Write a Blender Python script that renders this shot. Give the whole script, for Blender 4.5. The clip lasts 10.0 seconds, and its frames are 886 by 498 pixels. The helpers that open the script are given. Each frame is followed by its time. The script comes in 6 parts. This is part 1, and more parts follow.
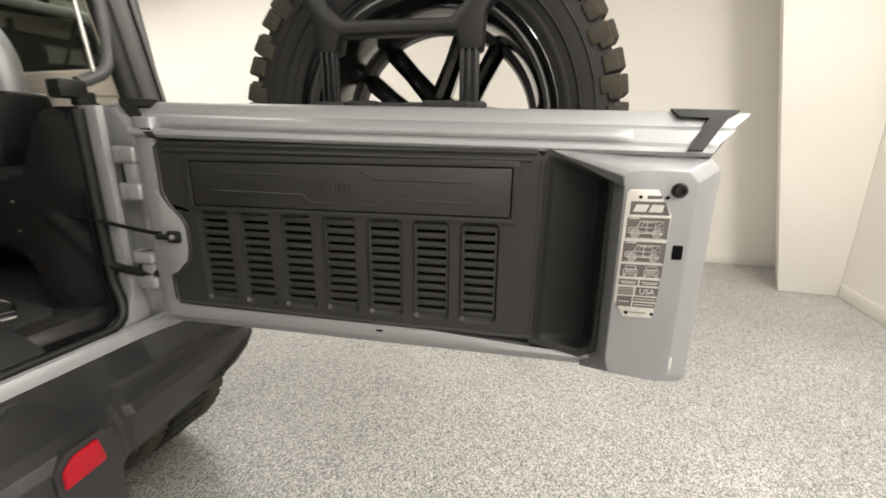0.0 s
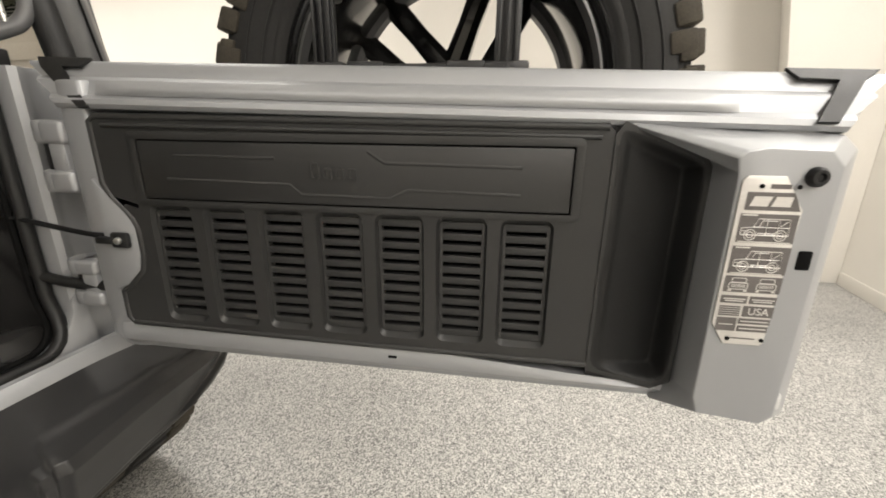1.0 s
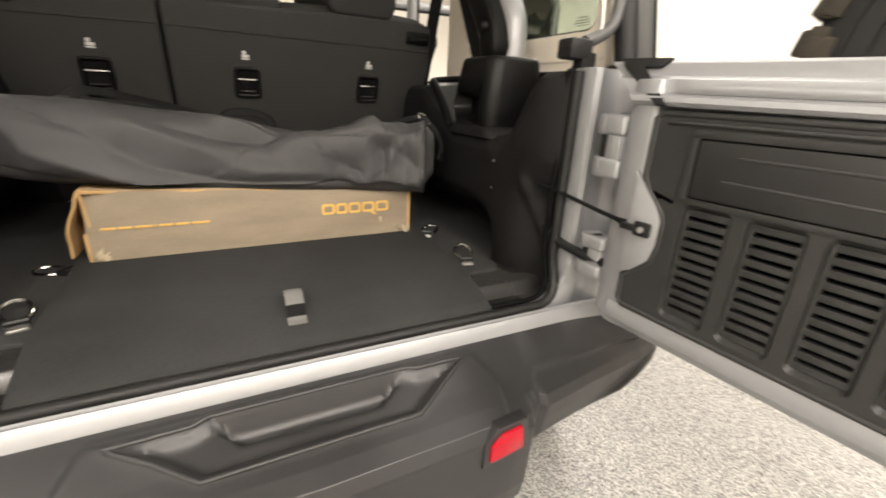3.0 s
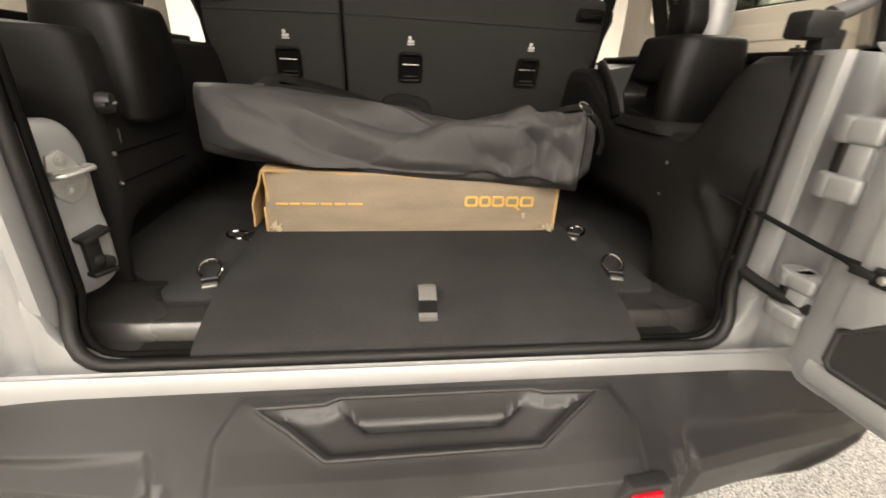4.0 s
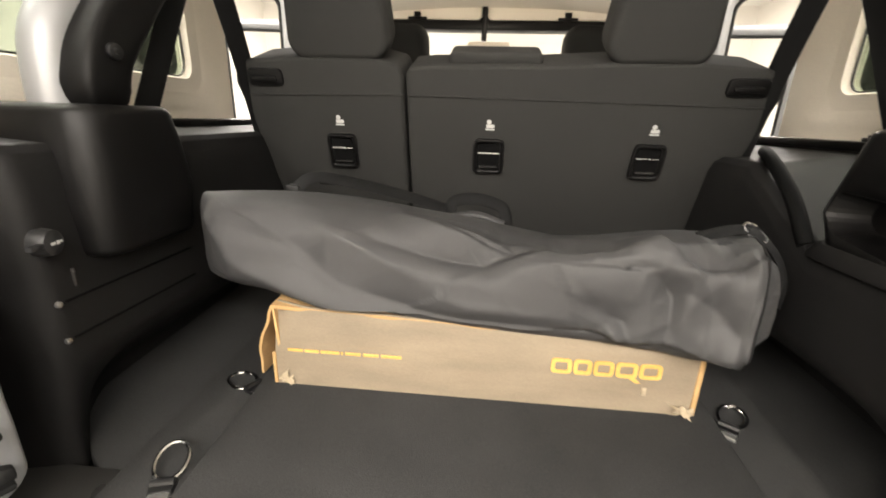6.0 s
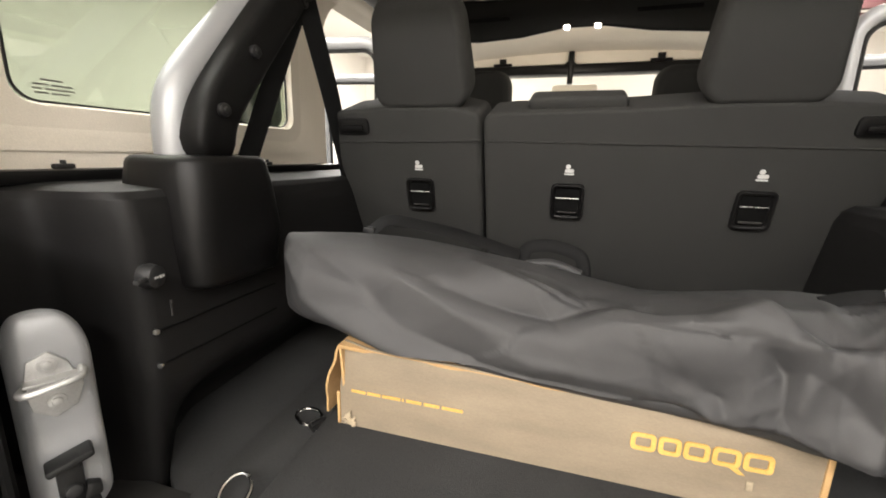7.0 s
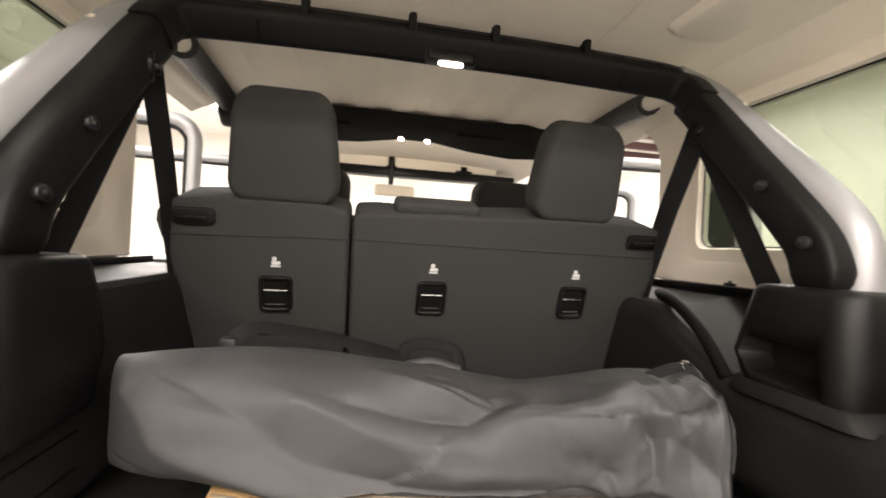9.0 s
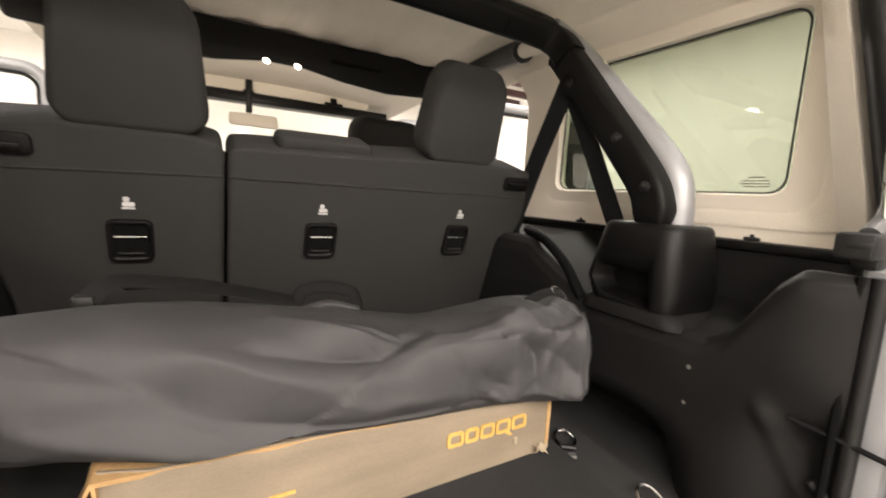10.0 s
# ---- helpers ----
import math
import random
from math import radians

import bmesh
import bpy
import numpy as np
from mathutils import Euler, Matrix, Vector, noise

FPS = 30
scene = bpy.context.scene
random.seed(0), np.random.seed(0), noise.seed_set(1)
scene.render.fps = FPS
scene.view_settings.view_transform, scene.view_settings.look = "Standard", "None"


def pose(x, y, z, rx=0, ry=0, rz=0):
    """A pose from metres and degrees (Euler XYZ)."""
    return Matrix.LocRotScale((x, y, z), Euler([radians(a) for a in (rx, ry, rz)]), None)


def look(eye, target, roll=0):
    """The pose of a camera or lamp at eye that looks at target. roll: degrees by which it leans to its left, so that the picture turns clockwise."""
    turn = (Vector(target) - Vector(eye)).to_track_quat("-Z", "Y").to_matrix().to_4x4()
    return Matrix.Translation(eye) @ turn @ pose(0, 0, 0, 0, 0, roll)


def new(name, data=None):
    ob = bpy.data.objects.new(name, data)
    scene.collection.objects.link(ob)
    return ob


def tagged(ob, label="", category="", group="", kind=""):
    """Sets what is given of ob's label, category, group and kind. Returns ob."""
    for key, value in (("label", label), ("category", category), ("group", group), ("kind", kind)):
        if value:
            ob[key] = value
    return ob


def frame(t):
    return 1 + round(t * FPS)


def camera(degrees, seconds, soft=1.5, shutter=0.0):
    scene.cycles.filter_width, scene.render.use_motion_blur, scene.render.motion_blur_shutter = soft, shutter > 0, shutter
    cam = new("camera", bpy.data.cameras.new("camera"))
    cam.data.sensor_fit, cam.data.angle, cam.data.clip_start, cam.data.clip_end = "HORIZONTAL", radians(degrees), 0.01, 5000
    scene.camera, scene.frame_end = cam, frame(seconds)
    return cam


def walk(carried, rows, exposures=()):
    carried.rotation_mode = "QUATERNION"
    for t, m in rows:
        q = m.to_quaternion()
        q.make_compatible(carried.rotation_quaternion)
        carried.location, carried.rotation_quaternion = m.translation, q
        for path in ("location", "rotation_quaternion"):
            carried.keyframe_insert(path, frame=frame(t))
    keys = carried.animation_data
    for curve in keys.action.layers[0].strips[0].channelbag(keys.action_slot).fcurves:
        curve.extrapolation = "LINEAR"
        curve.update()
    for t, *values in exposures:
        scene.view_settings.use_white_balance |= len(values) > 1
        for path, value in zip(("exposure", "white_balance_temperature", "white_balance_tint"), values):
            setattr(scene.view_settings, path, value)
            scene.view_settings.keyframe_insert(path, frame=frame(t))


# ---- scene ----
cam = camera(93.4, 10.0, soft=1.7, shutter=0.4)

PATH = [
    (0, (-0.098, -0.953, 1.16), (1.745, -0.383, 0.633), 0.5),
    (0.5, (-0.002, -0.871, 1.138), (1.864, -0.422, 0.574), 0.3),
    (1, (0.051, -0.831, 1.138), (1.9, -0.346, 0.552), 0.6),
    (1.3, (0.058, -0.816, 1.143), (1.863, -0.199, 0.543), 0.9),
    (1.5, (0.051, -0.79, 1.147), (1.812, -0.061, 0.54), 1.4),
    (1.9, (0.022, -0.74, 1.141), (1.63, 0.289, 0.546), 2.3),
    (2, (0.015, -0.725, 1.147), (1.569, 0.375, 0.534), 2.4),
    (2.5, (-0.029, -0.668, 1.156), (1.184, 0.782, 0.502), 2.6),
    (3, (-0.072, -0.632, 1.146), (0.79, 1.039, 0.466), 2.9),
    (3.2, (-0.076, -0.624, 1.143), (0.64, 1.11, 0.448), 2.8),
    (4.3, (-0.047, -0.504, 1.173), (0.11, 1.307, 0.338), 2.8),
    (4.5, (-0.038, -0.445, 1.169), (0.096, 1.361, 0.321), 2.9),
    (5, (-0.034, -0.314, 1.177), (0.064, 1.508, 0.359), 2.9),
    (5.5, (-0.031, -0.258, 1.217), (-0.016, 1.612, 0.506), 2.4),
    (6, (-0.012, -0.214, 1.245), (-0.185, 1.686, 0.644), 1.8),
    (7.3, (0.009, -0.188, 1.26), (-0.593, 1.683, 0.892), 1.5),
    (7.5, (0.012, -0.189, 1.266), (-0.585, 1.695, 0.956), 1.8),
    (8, (0.007, -0.2, 1.28), (-0.435, 1.747, 1.16), 2.5),
    (8.5, (-0.028, -0.198, 1.286), (-0.128, 1.8, 1.286), 3.0),
    (9, (-0.162, -0.185, 1.278), (0.204, 1.781, 1.279), 3.0),
    (9.5, (-0.231, -0.184, 1.28), (0.509, 1.672, 1.187), 3.3),
    (10, (-0.231, -0.166, 1.279), (0.759, 1.553, 1.023), 3.4),
]
walk(cam, [(t, look(eye, target, roll)) for t, eye, target, roll in PATH],
     exposures=[(0, 0.05, 6450, 10), (1.0, 0.06, 6500, 10), (2.5, 0.64, 6650, 11), (3.2, 0.74, 6800, 12), (4.5, 0.98, 7050, 12), (5.3, 1.42, 6950, 11), (6.0, 1.38, 6650, 11), (7.5, 1.16, 6350, 12), (8.5, 1.36, 6550, 14), (9.5, 1.22, 6600, 15), (10, 1.10, 6650, 15)])

# ---------------------------------------------------------------- light
world = bpy.data.worlds.new("world")
scene.world = world
world.use_nodes = True
bgn = world.node_tree.nodes["Background"]
bgn.inputs[0].default_value = (0.9, 0.95, 1.0, 1)
bgn.inputs[1].default_value = 0.05
scene.view_settings.exposure = 0.0

WARM = (1.0, 0.955, 0.895)


def area(name, x, y, z, sx, sy, watts, colour=WARM, rx=0, ry=0, rz=0):
    d = bpy.data.lights.new(name, "AREA")
    d.shape, d.size, d.size_y, d.energy, d.color = "RECTANGLE", sx, sy, watts, colour
    ob = new(name, d)
    ob.matrix_world = pose(x, y, z, rx, ry, rz)
    return ob


CEIL = 3.15
# strip lamps added out of view, placed to light gate, bay and cabin
LAMPS = [(2.5, -1.9, 10, 0.3, 1.8), (-1.9, -2.5, 84, 2.4, 0.3), (0.75, -2.5, 84, 2.4, 0.3), (1.75, 0.5, 20, 0.3, 2.4), (-2.0, 0.9, 44, 0.3, 2.4), (2.9, 2.6, 44, 0.3, 2.4), (2.4, 5.2, 128, 0.3, 2.4), (-2.2, 5.0, 138, 0.3, 2.4)]
for lx, ly, lw, la, lb in LAMPS:
    area("added_ceiling_lamp_light", lx, ly, CEIL - 0.09, la, lb, lw)

# ---------------------------------------------------------------- materials


def mat(name, base, rough=0.5, metal=0.0, var=0.12, vscale=6.0, fine=0.1, fscale=220.0, bump=0.15, depth=0.0006,
        coat=0.0, spec=0.5, rvar=0.08, stretch=(1, 1, 1)):
    m = bpy.data.materials.new(name)
    m.use_nodes = True
    nt = m.node_tree
    n, l = nt.nodes, nt.links
    b = n["Principled BSDF"]
    co = n.new("ShaderNodeTexCoord")
    mp = n.new("ShaderNodeMapping")
    mp.inputs["Scale"].default_value = stretch
    l.new(co.outputs["Object"], mp.inputs[0])
    big = n.new("ShaderNodeTexNoise")
    big.inputs["Scale"].default_value, big.inputs["Detail"].default_value = vscale, 5
    small = n.new("ShaderNodeTexNoise")
    small.inputs["Scale"].default_value, small.inputs["Detail"].default_value = fscale, 3
    l.new(mp.outputs[0], big.inputs[0])
    l.new(mp.outputs[0], small.inputs[0])
    r1 = n.new("ShaderNodeMapRange")
    r1.inputs[1].default_value, r1.inputs[2].default_value = 0.3, 0.7
    r1.inputs[3].default_value, r1.inputs[4].default_value = 1 - var, 1 + var
    l.new(big.outputs[0], r1.inputs[0])
    r2 = n.new("ShaderNodeMapRange")
    r2.inputs[1].default_value, r2.inputs[2].default_value = 0.3, 0.7
    r2.inputs[3].default_value, r2.inputs[4].default_value = 1 - fine, 1 + fine
    l.new(small.outputs[0], r2.inputs[0])
    mul = n.new("ShaderNodeMath")
    mul.operation = "MULTIPLY"
    l.new(r1.outputs[0], mul.inputs[0])
    l.new(r2.outputs[0], mul.inputs[1])
    vm = n.new("ShaderNodeVectorMath")
    vm.operation = "SCALE"
    vm.inputs[0].default_value = base
    l.new(mul.outputs[0], vm.inputs["Scale"])
    l.new(vm.outputs[0], b.inputs["Base Color"])
    rr = n.new("ShaderNodeMapRange")
    rr.inputs[1].default_value, rr.inputs[2].default_value = 0.3, 0.7
    rr.inputs[3].default_value, rr.inputs[4].default_value = max(rough - rvar, 0.02), min(rough + rvar, 1)
    l.new(big.outputs[0], rr.inputs[0])
    l.new(rr.outputs[0], b.inputs["Roughness"])
    b.inputs["Metallic"].default_value = metal
    b.inputs["Specular IOR Level"].default_value = spec
    b.inputs["Coat Weight"].default_value = coat
    b.inputs["Coat Roughness"].default_value = 0.08
    if bump > 0:
        bp = n.new("ShaderNodeBump")
        bp.inputs["Strength"].default_value, bp.inputs["Distance"].default_value = bump, depth
        l.new(small.outputs[0], bp.inputs["Height"])
        l.new(bp.outputs[0], b.inputs["Normal"])
    return m


def crumpled(m):
    """Adds small sharp creases between flat facets to a cloth."""
    n, l = m.node_tree.nodes, m.node_tree.links
    b = n["Principled BSDF"]
    fine = b.inputs["Normal"].links[0].from_node
    co = n.new("ShaderNodeTexCoord")
    mp = n.new("ShaderNodeMapping")
    mp.inputs["Rotation"].default_value, mp.inputs["Scale"].default_value = (0.3, 0.5, 0.4), (0.55, 1.0, 1.0)
    warp = n.new("ShaderNodeTexNoise")
    warp.inputs["Scale"].default_value, warp.inputs["Detail"].default_value = 6.0, 2
    mix = n.new("ShaderNodeVectorMath")
    mix.operation = "MULTIPLY_ADD"
    mix.inputs[1].default_value = (0.09, 0.09, 0.09)
    vor = n.new("ShaderNodeTexVoronoi")
    vor.inputs["Scale"].default_value = 13.0
    bp = n.new("ShaderNodeBump")
    bp.inputs["Strength"].default_value, bp.inputs["Distance"].default_value = 0.55, 0.009
    l.new(co.outputs["Object"], mp.inputs[0])
    l.new(mp.outputs[0], warp.inputs[0])
    l.new(warp.outputs["Color"], mix.inputs[0])
    l.new(mp.outputs[0], mix.inputs[2])
    l.new(mix.outputs[0], vor.inputs["Vector"])
    l.new(vor.outputs["Distance"], bp.inputs["Height"])
    l.new(bp.outputs[0], fine.inputs["Normal"])
    return m


def glow(name, colour, strength):
    m = bpy.data.materials.new(name)
    m.use_nodes = True
    b = m.node_tree.nodes["Principled BSDF"]
    b.inputs["Base Color"].default_value = (0.8, 0.8, 0.8, 1)
    b.inputs["Emission Color"].default_value = (*colour, 1)
    b.inputs["Emission Strength"].default_value = strength
    return m


def glass(name, colour, rough=0.0):
    m = bpy.data.materials.new(name)
    m.use_nodes = True
    b = m.node_tree.nodes["Principled BSDF"]
    b.inputs["Base Color"].default_value = (*colour, 1)
    b.inputs["Transmission Weight"].default_value = 1.0
    b.inputs["Roughness"].default_value = rough
    b.inputs["IOR"].default_value = 1.45
    return m


def flake_floor():
    """Epoxy floor with scattered paint flakes of a few millimetres, clear-coated."""
    m = bpy.data.materials.new("flake_epoxy")
    m.use_nodes = True
    nt = m.node_tree
    n, l = nt.nodes, nt.links
    b = n["Principled BSDF"]
    co = n.new("ShaderNodeTexCoord")
    warp = n.new("ShaderNodeTexNoise")
    warp.inputs["Scale"].default_value = 90
    l.new(co.outputs["Object"], warp.inputs[0])
    add = n.new("ShaderNodeVectorMath")
    add.operation = "MULTIPLY_ADD"
    add.inputs[1].default_value = (0.008, 0.008, 0.0)
    l.new(warp.outputs["Color"], add.inputs[0])
    l.new(co.outputs["Object"], add.inputs[2])
    vo = n.new("ShaderNodeTexVoronoi")
    vo.inputs["Scale"].default_value = 270
    l.new(add.outputs[0], vo.inputs[0])
    ramp = n.new("ShaderNodeValToRGB")
    ramp.color_ramp.interpolation = "CONSTANT"
    e = ramp.color_ramp.elements
    e[0].position, e[0].color = 0.0, (0.085, 0.085, 0.083, 1)
    e[1].position, e[1].color = 0.12, (0.19, 0.19, 0.185, 1)
    for p, c in ((0.34, (0.30, 0.30, 0.285, 1)), (0.56, (0.46, 0.45, 0.43, 1)), (0.80, (0.60, 0.59, 0.565, 1))):
        k = e.new(p)
        k.color = c
    sep = n.new("ShaderNodeSeparateColor")
    l.new(vo.outputs["Color"], sep.inputs[0])
    l.new(sep.outputs[0], ramp.inputs[0])
    big = n.new("ShaderNodeTexNoise")
    big.inputs["Scale"].default_value, big.inputs["Detail"].default_value = 1.6, 4
    l.new(co.outputs["Object"], big.inputs[0])
    rg = n.new("ShaderNodeMapRange")
    rg.inputs[1].default_value, rg.inputs[2].default_value, rg.inputs[3].default_value, rg.inputs[4].default_value = 0.3, 0.7, 0.9, 1.08
    l.new(big.outputs[0], rg.inputs[0])
    vm = n.new("ShaderNodeVectorMath")
    vm.operation = "SCALE"
    l.new(ramp.outputs[0], vm.inputs[0])
    l.new(rg.outputs[0], vm.inputs["Scale"])
    l.new(vm.outputs[0], b.inputs["Base Color"])
    b.inputs["Roughness"].default_value = 0.42
    bp = n.new("ShaderNodeBump")
    bp.inputs["Strength"].default_value, bp.inputs["Distance"].default_value = 0.35, 0.0015
    l.new(sep.outputs[1], bp.inputs["Height"])
    l.new(bp.outputs[0], b.inputs["Normal"])
    return m


SILVER = mat("silver_paint", (0.338, 0.345, 0.354), 0.50, 0.5, 0.02, 3, 0.015, 900, 0.0, 0.0002, coat=0.12, rvar=0.02)
GALV = mat("dull_zinc_steel", (0.46, 0.46, 0.45), 0.46, 0.6, 0.08, 30, 0.06, 400, 0.08)
SATIN = mat("satin_steel", (0.62, 0.62, 0.60), 0.28, 0.9, 0.06, 20, 0.05, 300, 0.05)
CHROME = mat("chrome", (0.75, 0.75, 0.75), 0.12, 1.0, 0.05, 30, 0.03, 300, 0.0)
PLASTIC = mat("grained_black_plastic", (0.021, 0.021, 0.0204), 0.48, 0, 0.12, 7, 0.12, 900, 0.35, 0.0006)
TRIM = mat("interior_trim_plastic", (0.0042, 0.0040, 0.0040), 0.42, 0, 0.15, 5, 0.12, 800, 0.3, 0.0005, spec=0.21)
COVER = mat("roll_bar_cover_plastic", (0.0055, 0.0053, 0.0052), 0.55, 0, 0.15, 5, 0.15, 900, 0.4, 0.0005, spec=0.16)
# a second trim plastic, the bay's light and shade worked into its tone
TRIMTONED = mat("toned_trim_plastic", (0.0100, 0.0097, 0.0097), 0.58, 0, 0.15, 6, 0.2, 900, 0.4, 0.0006, spec=0.18)
BUMPER = mat("bumper_plastic", (0.021, 0.021, 0.0215), 0.40, 0, 0.20, 4, 0.12, 1000, 0.3, 0.0004)
# near black, for dark parts and for shade painted into slots and recesses
DARK = mat("black_parts_and_shade", (0.003, 0.003, 0.003), 0.8, 0, 0.1, 5, 0.1, 300, 0.1, spec=0.1)
STEP = mat("smooth_black_plastic", (0.030, 0.029, 0.028), 0.27, 0, 0.10, 5, 0.10, 1000, 0.15, 0.0003)
RUBBER = mat("black_rubber", (0.009, 0.009, 0.009), 0.52, 0, 0.2, 12, 0.15, 400, 0.2, spec=0.35)
CARPET = mat("black_carpet", (0.035, 0.0352, 0.0352), 0.95, 0, 0.18, 7, 0.28, 700, 0.9, 0.0015, spec=0.15)
SEATCLOTH = mat("black_seat_cloth", (0.0255, 0.0255, 0.0245), 0.9, 0, 0.08, 6, 0.3, 1100, 0.6, 0.0008, spec=0.2)
BAGCLOTH = crumpled(mat("dark_grey_nylon", (0.041, 0.0408, 0.0418), 0.62, 0, 0.10, 8, 0.12, 1500, 0.25, 0.0004, spec=0.35))
WEBGREY = mat("grey_webbing", (0.13, 0.128, 0.122), 0.7, 0, 0.1, 8, 0.3, 900, 0.5, 0.0006)
WEB = mat("black_webbing", (0.007, 0.007, 0.0072), 0.8, 0, 0.1, 8, 0.3, 900, 0.5, 0.0006, spec=0.15)
CREAM = mat("cream_hardtop_liner", (0.87, 0.80, 0.69), 0.75, 0, 0.05, 3, 0.06, 500, 0.3, 0.0006, spec=0.25)
GREY = mat("grey_hardtop_shell", (0.085, 0.085, 0.086), 0.42, 0, 0.06, 4, 0.08, 900, 0.2, 0.0004)
CARD = mat("cardboard_bare", (0.50, 0.315, 0.14), 0.85, 0, 0.10, 9, 0.10, 260, 0.3, 0.0004, stretch=(1, 1, 4))
CARDP = mat("cardboard_printed", (0.240, 0.194, 0.138), 0.6, 0, 0.17, 6, 0.08, 260, 0.25, 0.0004, stretch=(1, 1, 4))
INK = mat("yellow_ink", (0.62, 0.38, 0.10), 0.6, 0, 0.12, 30, 0.1, 300, 0.1)
TAPE = mat("clear_tape_scuff", (0.42, 0.345, 0.24), 0.35, 0, 0.2, 30, 0.1, 300, 0.2)
WHITEINK = mat("white_print", (0.50, 0.50, 0.49), 0.6, 0, 0.1, 60, 0.1, 500, 0.0)
PLATE = mat("brushed_plate", (0.62, 0.60, 0.57), 0.4, 0.3, 0.05, 40, 0.08, 700, 0.05, stretch=(1, 1, 10))
PLATEINK = mat("dark_plate_print", (0.11, 0.10, 0.095), 0.5, 0, 0.1, 60, 0.1, 500, 0.0)
RED = mat("red_reflector", (0.36, 0.004, 0.014), 0.16, 0, 0.1, 60, 0.25, 350, 0.4, 0.001, coat=0.15, spec=0.25)
TYRE = mat("tyre_rubber", (0.015, 0.0145, 0.014), 0.75, 0, 0.2, 10, 0.2, 300, 0.3, 0.0008)
MUD = mat("dusty_tread_rubber", (0.050, 0.043, 0.032), 0.9, 0, 0.35, 16, 0.2, 300, 0.4, 0.001)
RIM = mat("gloss_black_rim", (0.008, 0.008, 0.008), 0.18, 0, 0.1, 10, 0.05, 300, 0.0, coat=0.8)
RIMGREY = mat("grey_lip_and_lit_flange", (0.12, 0.12, 0.12), 0.35, 0.4, 0.1, 10, 0.05, 300, 0.0)
STEELBLACK = mat("powder_coated_steel", (0.007, 0.007, 0.0075), 0.42, 0, 0.1, 10, 0.15, 900, 0.3, 0.0004)
WALL = mat("white_wall_paint", (0.74, 0.71, 0.655), 0.6, 0, 0.025, 1.2, 0.02, 160, 0.05, 0.0006)
CEILM = mat("ceiling_paint", (0.72, 0.70, 0.66), 0.8, 0, 0.03, 1.2, 0.02, 160, 0.1, 0.001)
MAROON = mat("maroon_beam_paint", (0.045, 0.015, 0.015), 0.5, 0, 0.15, 6, 0.08, 200, 0.1)
FLOORM = flake_floor()
GREENGLASS = glass("green_tinted_glass", (0.325, 0.375, 0.305))
DARKGLASS = glass("dark_tinted_glass", (0.012, 0.014, 0.013))
CLEARGLASS = glass("clear_glass", (0.93, 0.95, 0.93))
LED = glow("lamp_lens_lit", (1.0, 0.86, 0.68), 9.0)
TUBELIGHT = glow("added_ceiling_lamp_lens", (1.0, 0.93, 0.82), 2.0)

# ---------------------------------------------------------------- mesh helpers


def part(name, bm, material, parent=None, label="", angle=38):
    me = bpy.data.meshes.new(name)
    bmesh.ops.recalc_face_normals(bm, faces=bm.faces[:])
    lim = radians(angle)
    for f in bm.faces:
        f.smooth = True
    for e in bm.edges:
        if len(e.link_faces) == 2 and e.calc_face_angle(0) > lim:
            e.smooth = False
    bm.to_mesh(me)
    bm.free()
    me.materials.append(material)
    ob = new(name, me)
    if parent is not None:
        ob.parent = parent
    if label:
        tagged(ob, label)
    return ob


def share(name, ob, parent, m, label=""):
    """Another object on the mesh of ob."""
    o = new(name, ob.data)
    o.parent = parent
    o.matrix_basis = m
    if label:
        tagged(o, label)
    return o


def thing(name, label, category, m=None, group="", kind=""):
    ob = new(name)
    ob.empty_display_size = 0.05
    if m is not None:
        ob.matrix_basis = m
    return tagged(ob, label, category, group, kind)


def join(bm, *others):
    for o in others:
        me = bpy.data.meshes.new("tmp")
        o.to_mesh(me)
        bm.from_mesh(me)
        bpy.data.meshes.remove(me)
        o.free()
    return bm


def bev(bm, w, seg=2, angle=25):
    if w > 0:
        es = [e for e in bm.edges if len(e.link_faces) == 2 and e.calc_face_angle(0) > radians(angle)]
        bmesh.ops.bevel(bm, geom=es, offset=w, segments=seg, profile=0.5, affect="EDGES", clamp_overlap=True)
    return bm


def bx(lo, hi, w=0.0, seg=2, m=None):
    bm = bmesh.new()
    bmesh.ops.create_cube(bm, size=1)
    c, s = [(a + b) / 2 for a, b in zip(lo, hi)], [abs(b - a) for a, b in zip(lo, hi)]
    for v in bm.verts:
        v.co = Vector((c[0] + v.co.x * s[0], c[1] + v.co.y * s[1], c[2] + v.co.z * s[2]))
    bev(bm, w, seg)
    if m is not None:
        bm.transform(m)
    return bm


def at3(axis, a, b, c):
    return {"y": (a, c, b), "x": (c, a, b), "z": (a, b, c)}[axis]


def loft(loops, axis="y", cap=True, w=0.0, seg=2):
    """Loops of the same count, each (points, coordinate along the axis)."""
    bm = bmesh.new()
    rows = [[bm.verts.new(at3(axis, a, b, c)) for a, b in pts] for pts, c in loops]
    n = len(rows[0])
    for p, q in zip(rows, rows[1:]):
        for i in range(n):
            bm.faces.new((p[i], p[(i + 1) % n], q[(i + 1) % n], q[i]))
    if cap:
        bm.faces.new(rows[0][::-1])
        bm.faces.new(rows[-1])
    bmesh.ops.recalc_face_normals(bm, faces=bm.faces[:])
    return bev(bm, w, seg)


def prism(pts, c0, c1, axis="y", w=0.0, seg=2):
    return loft([(pts, c0), (pts, c1)], axis, True, w, seg)


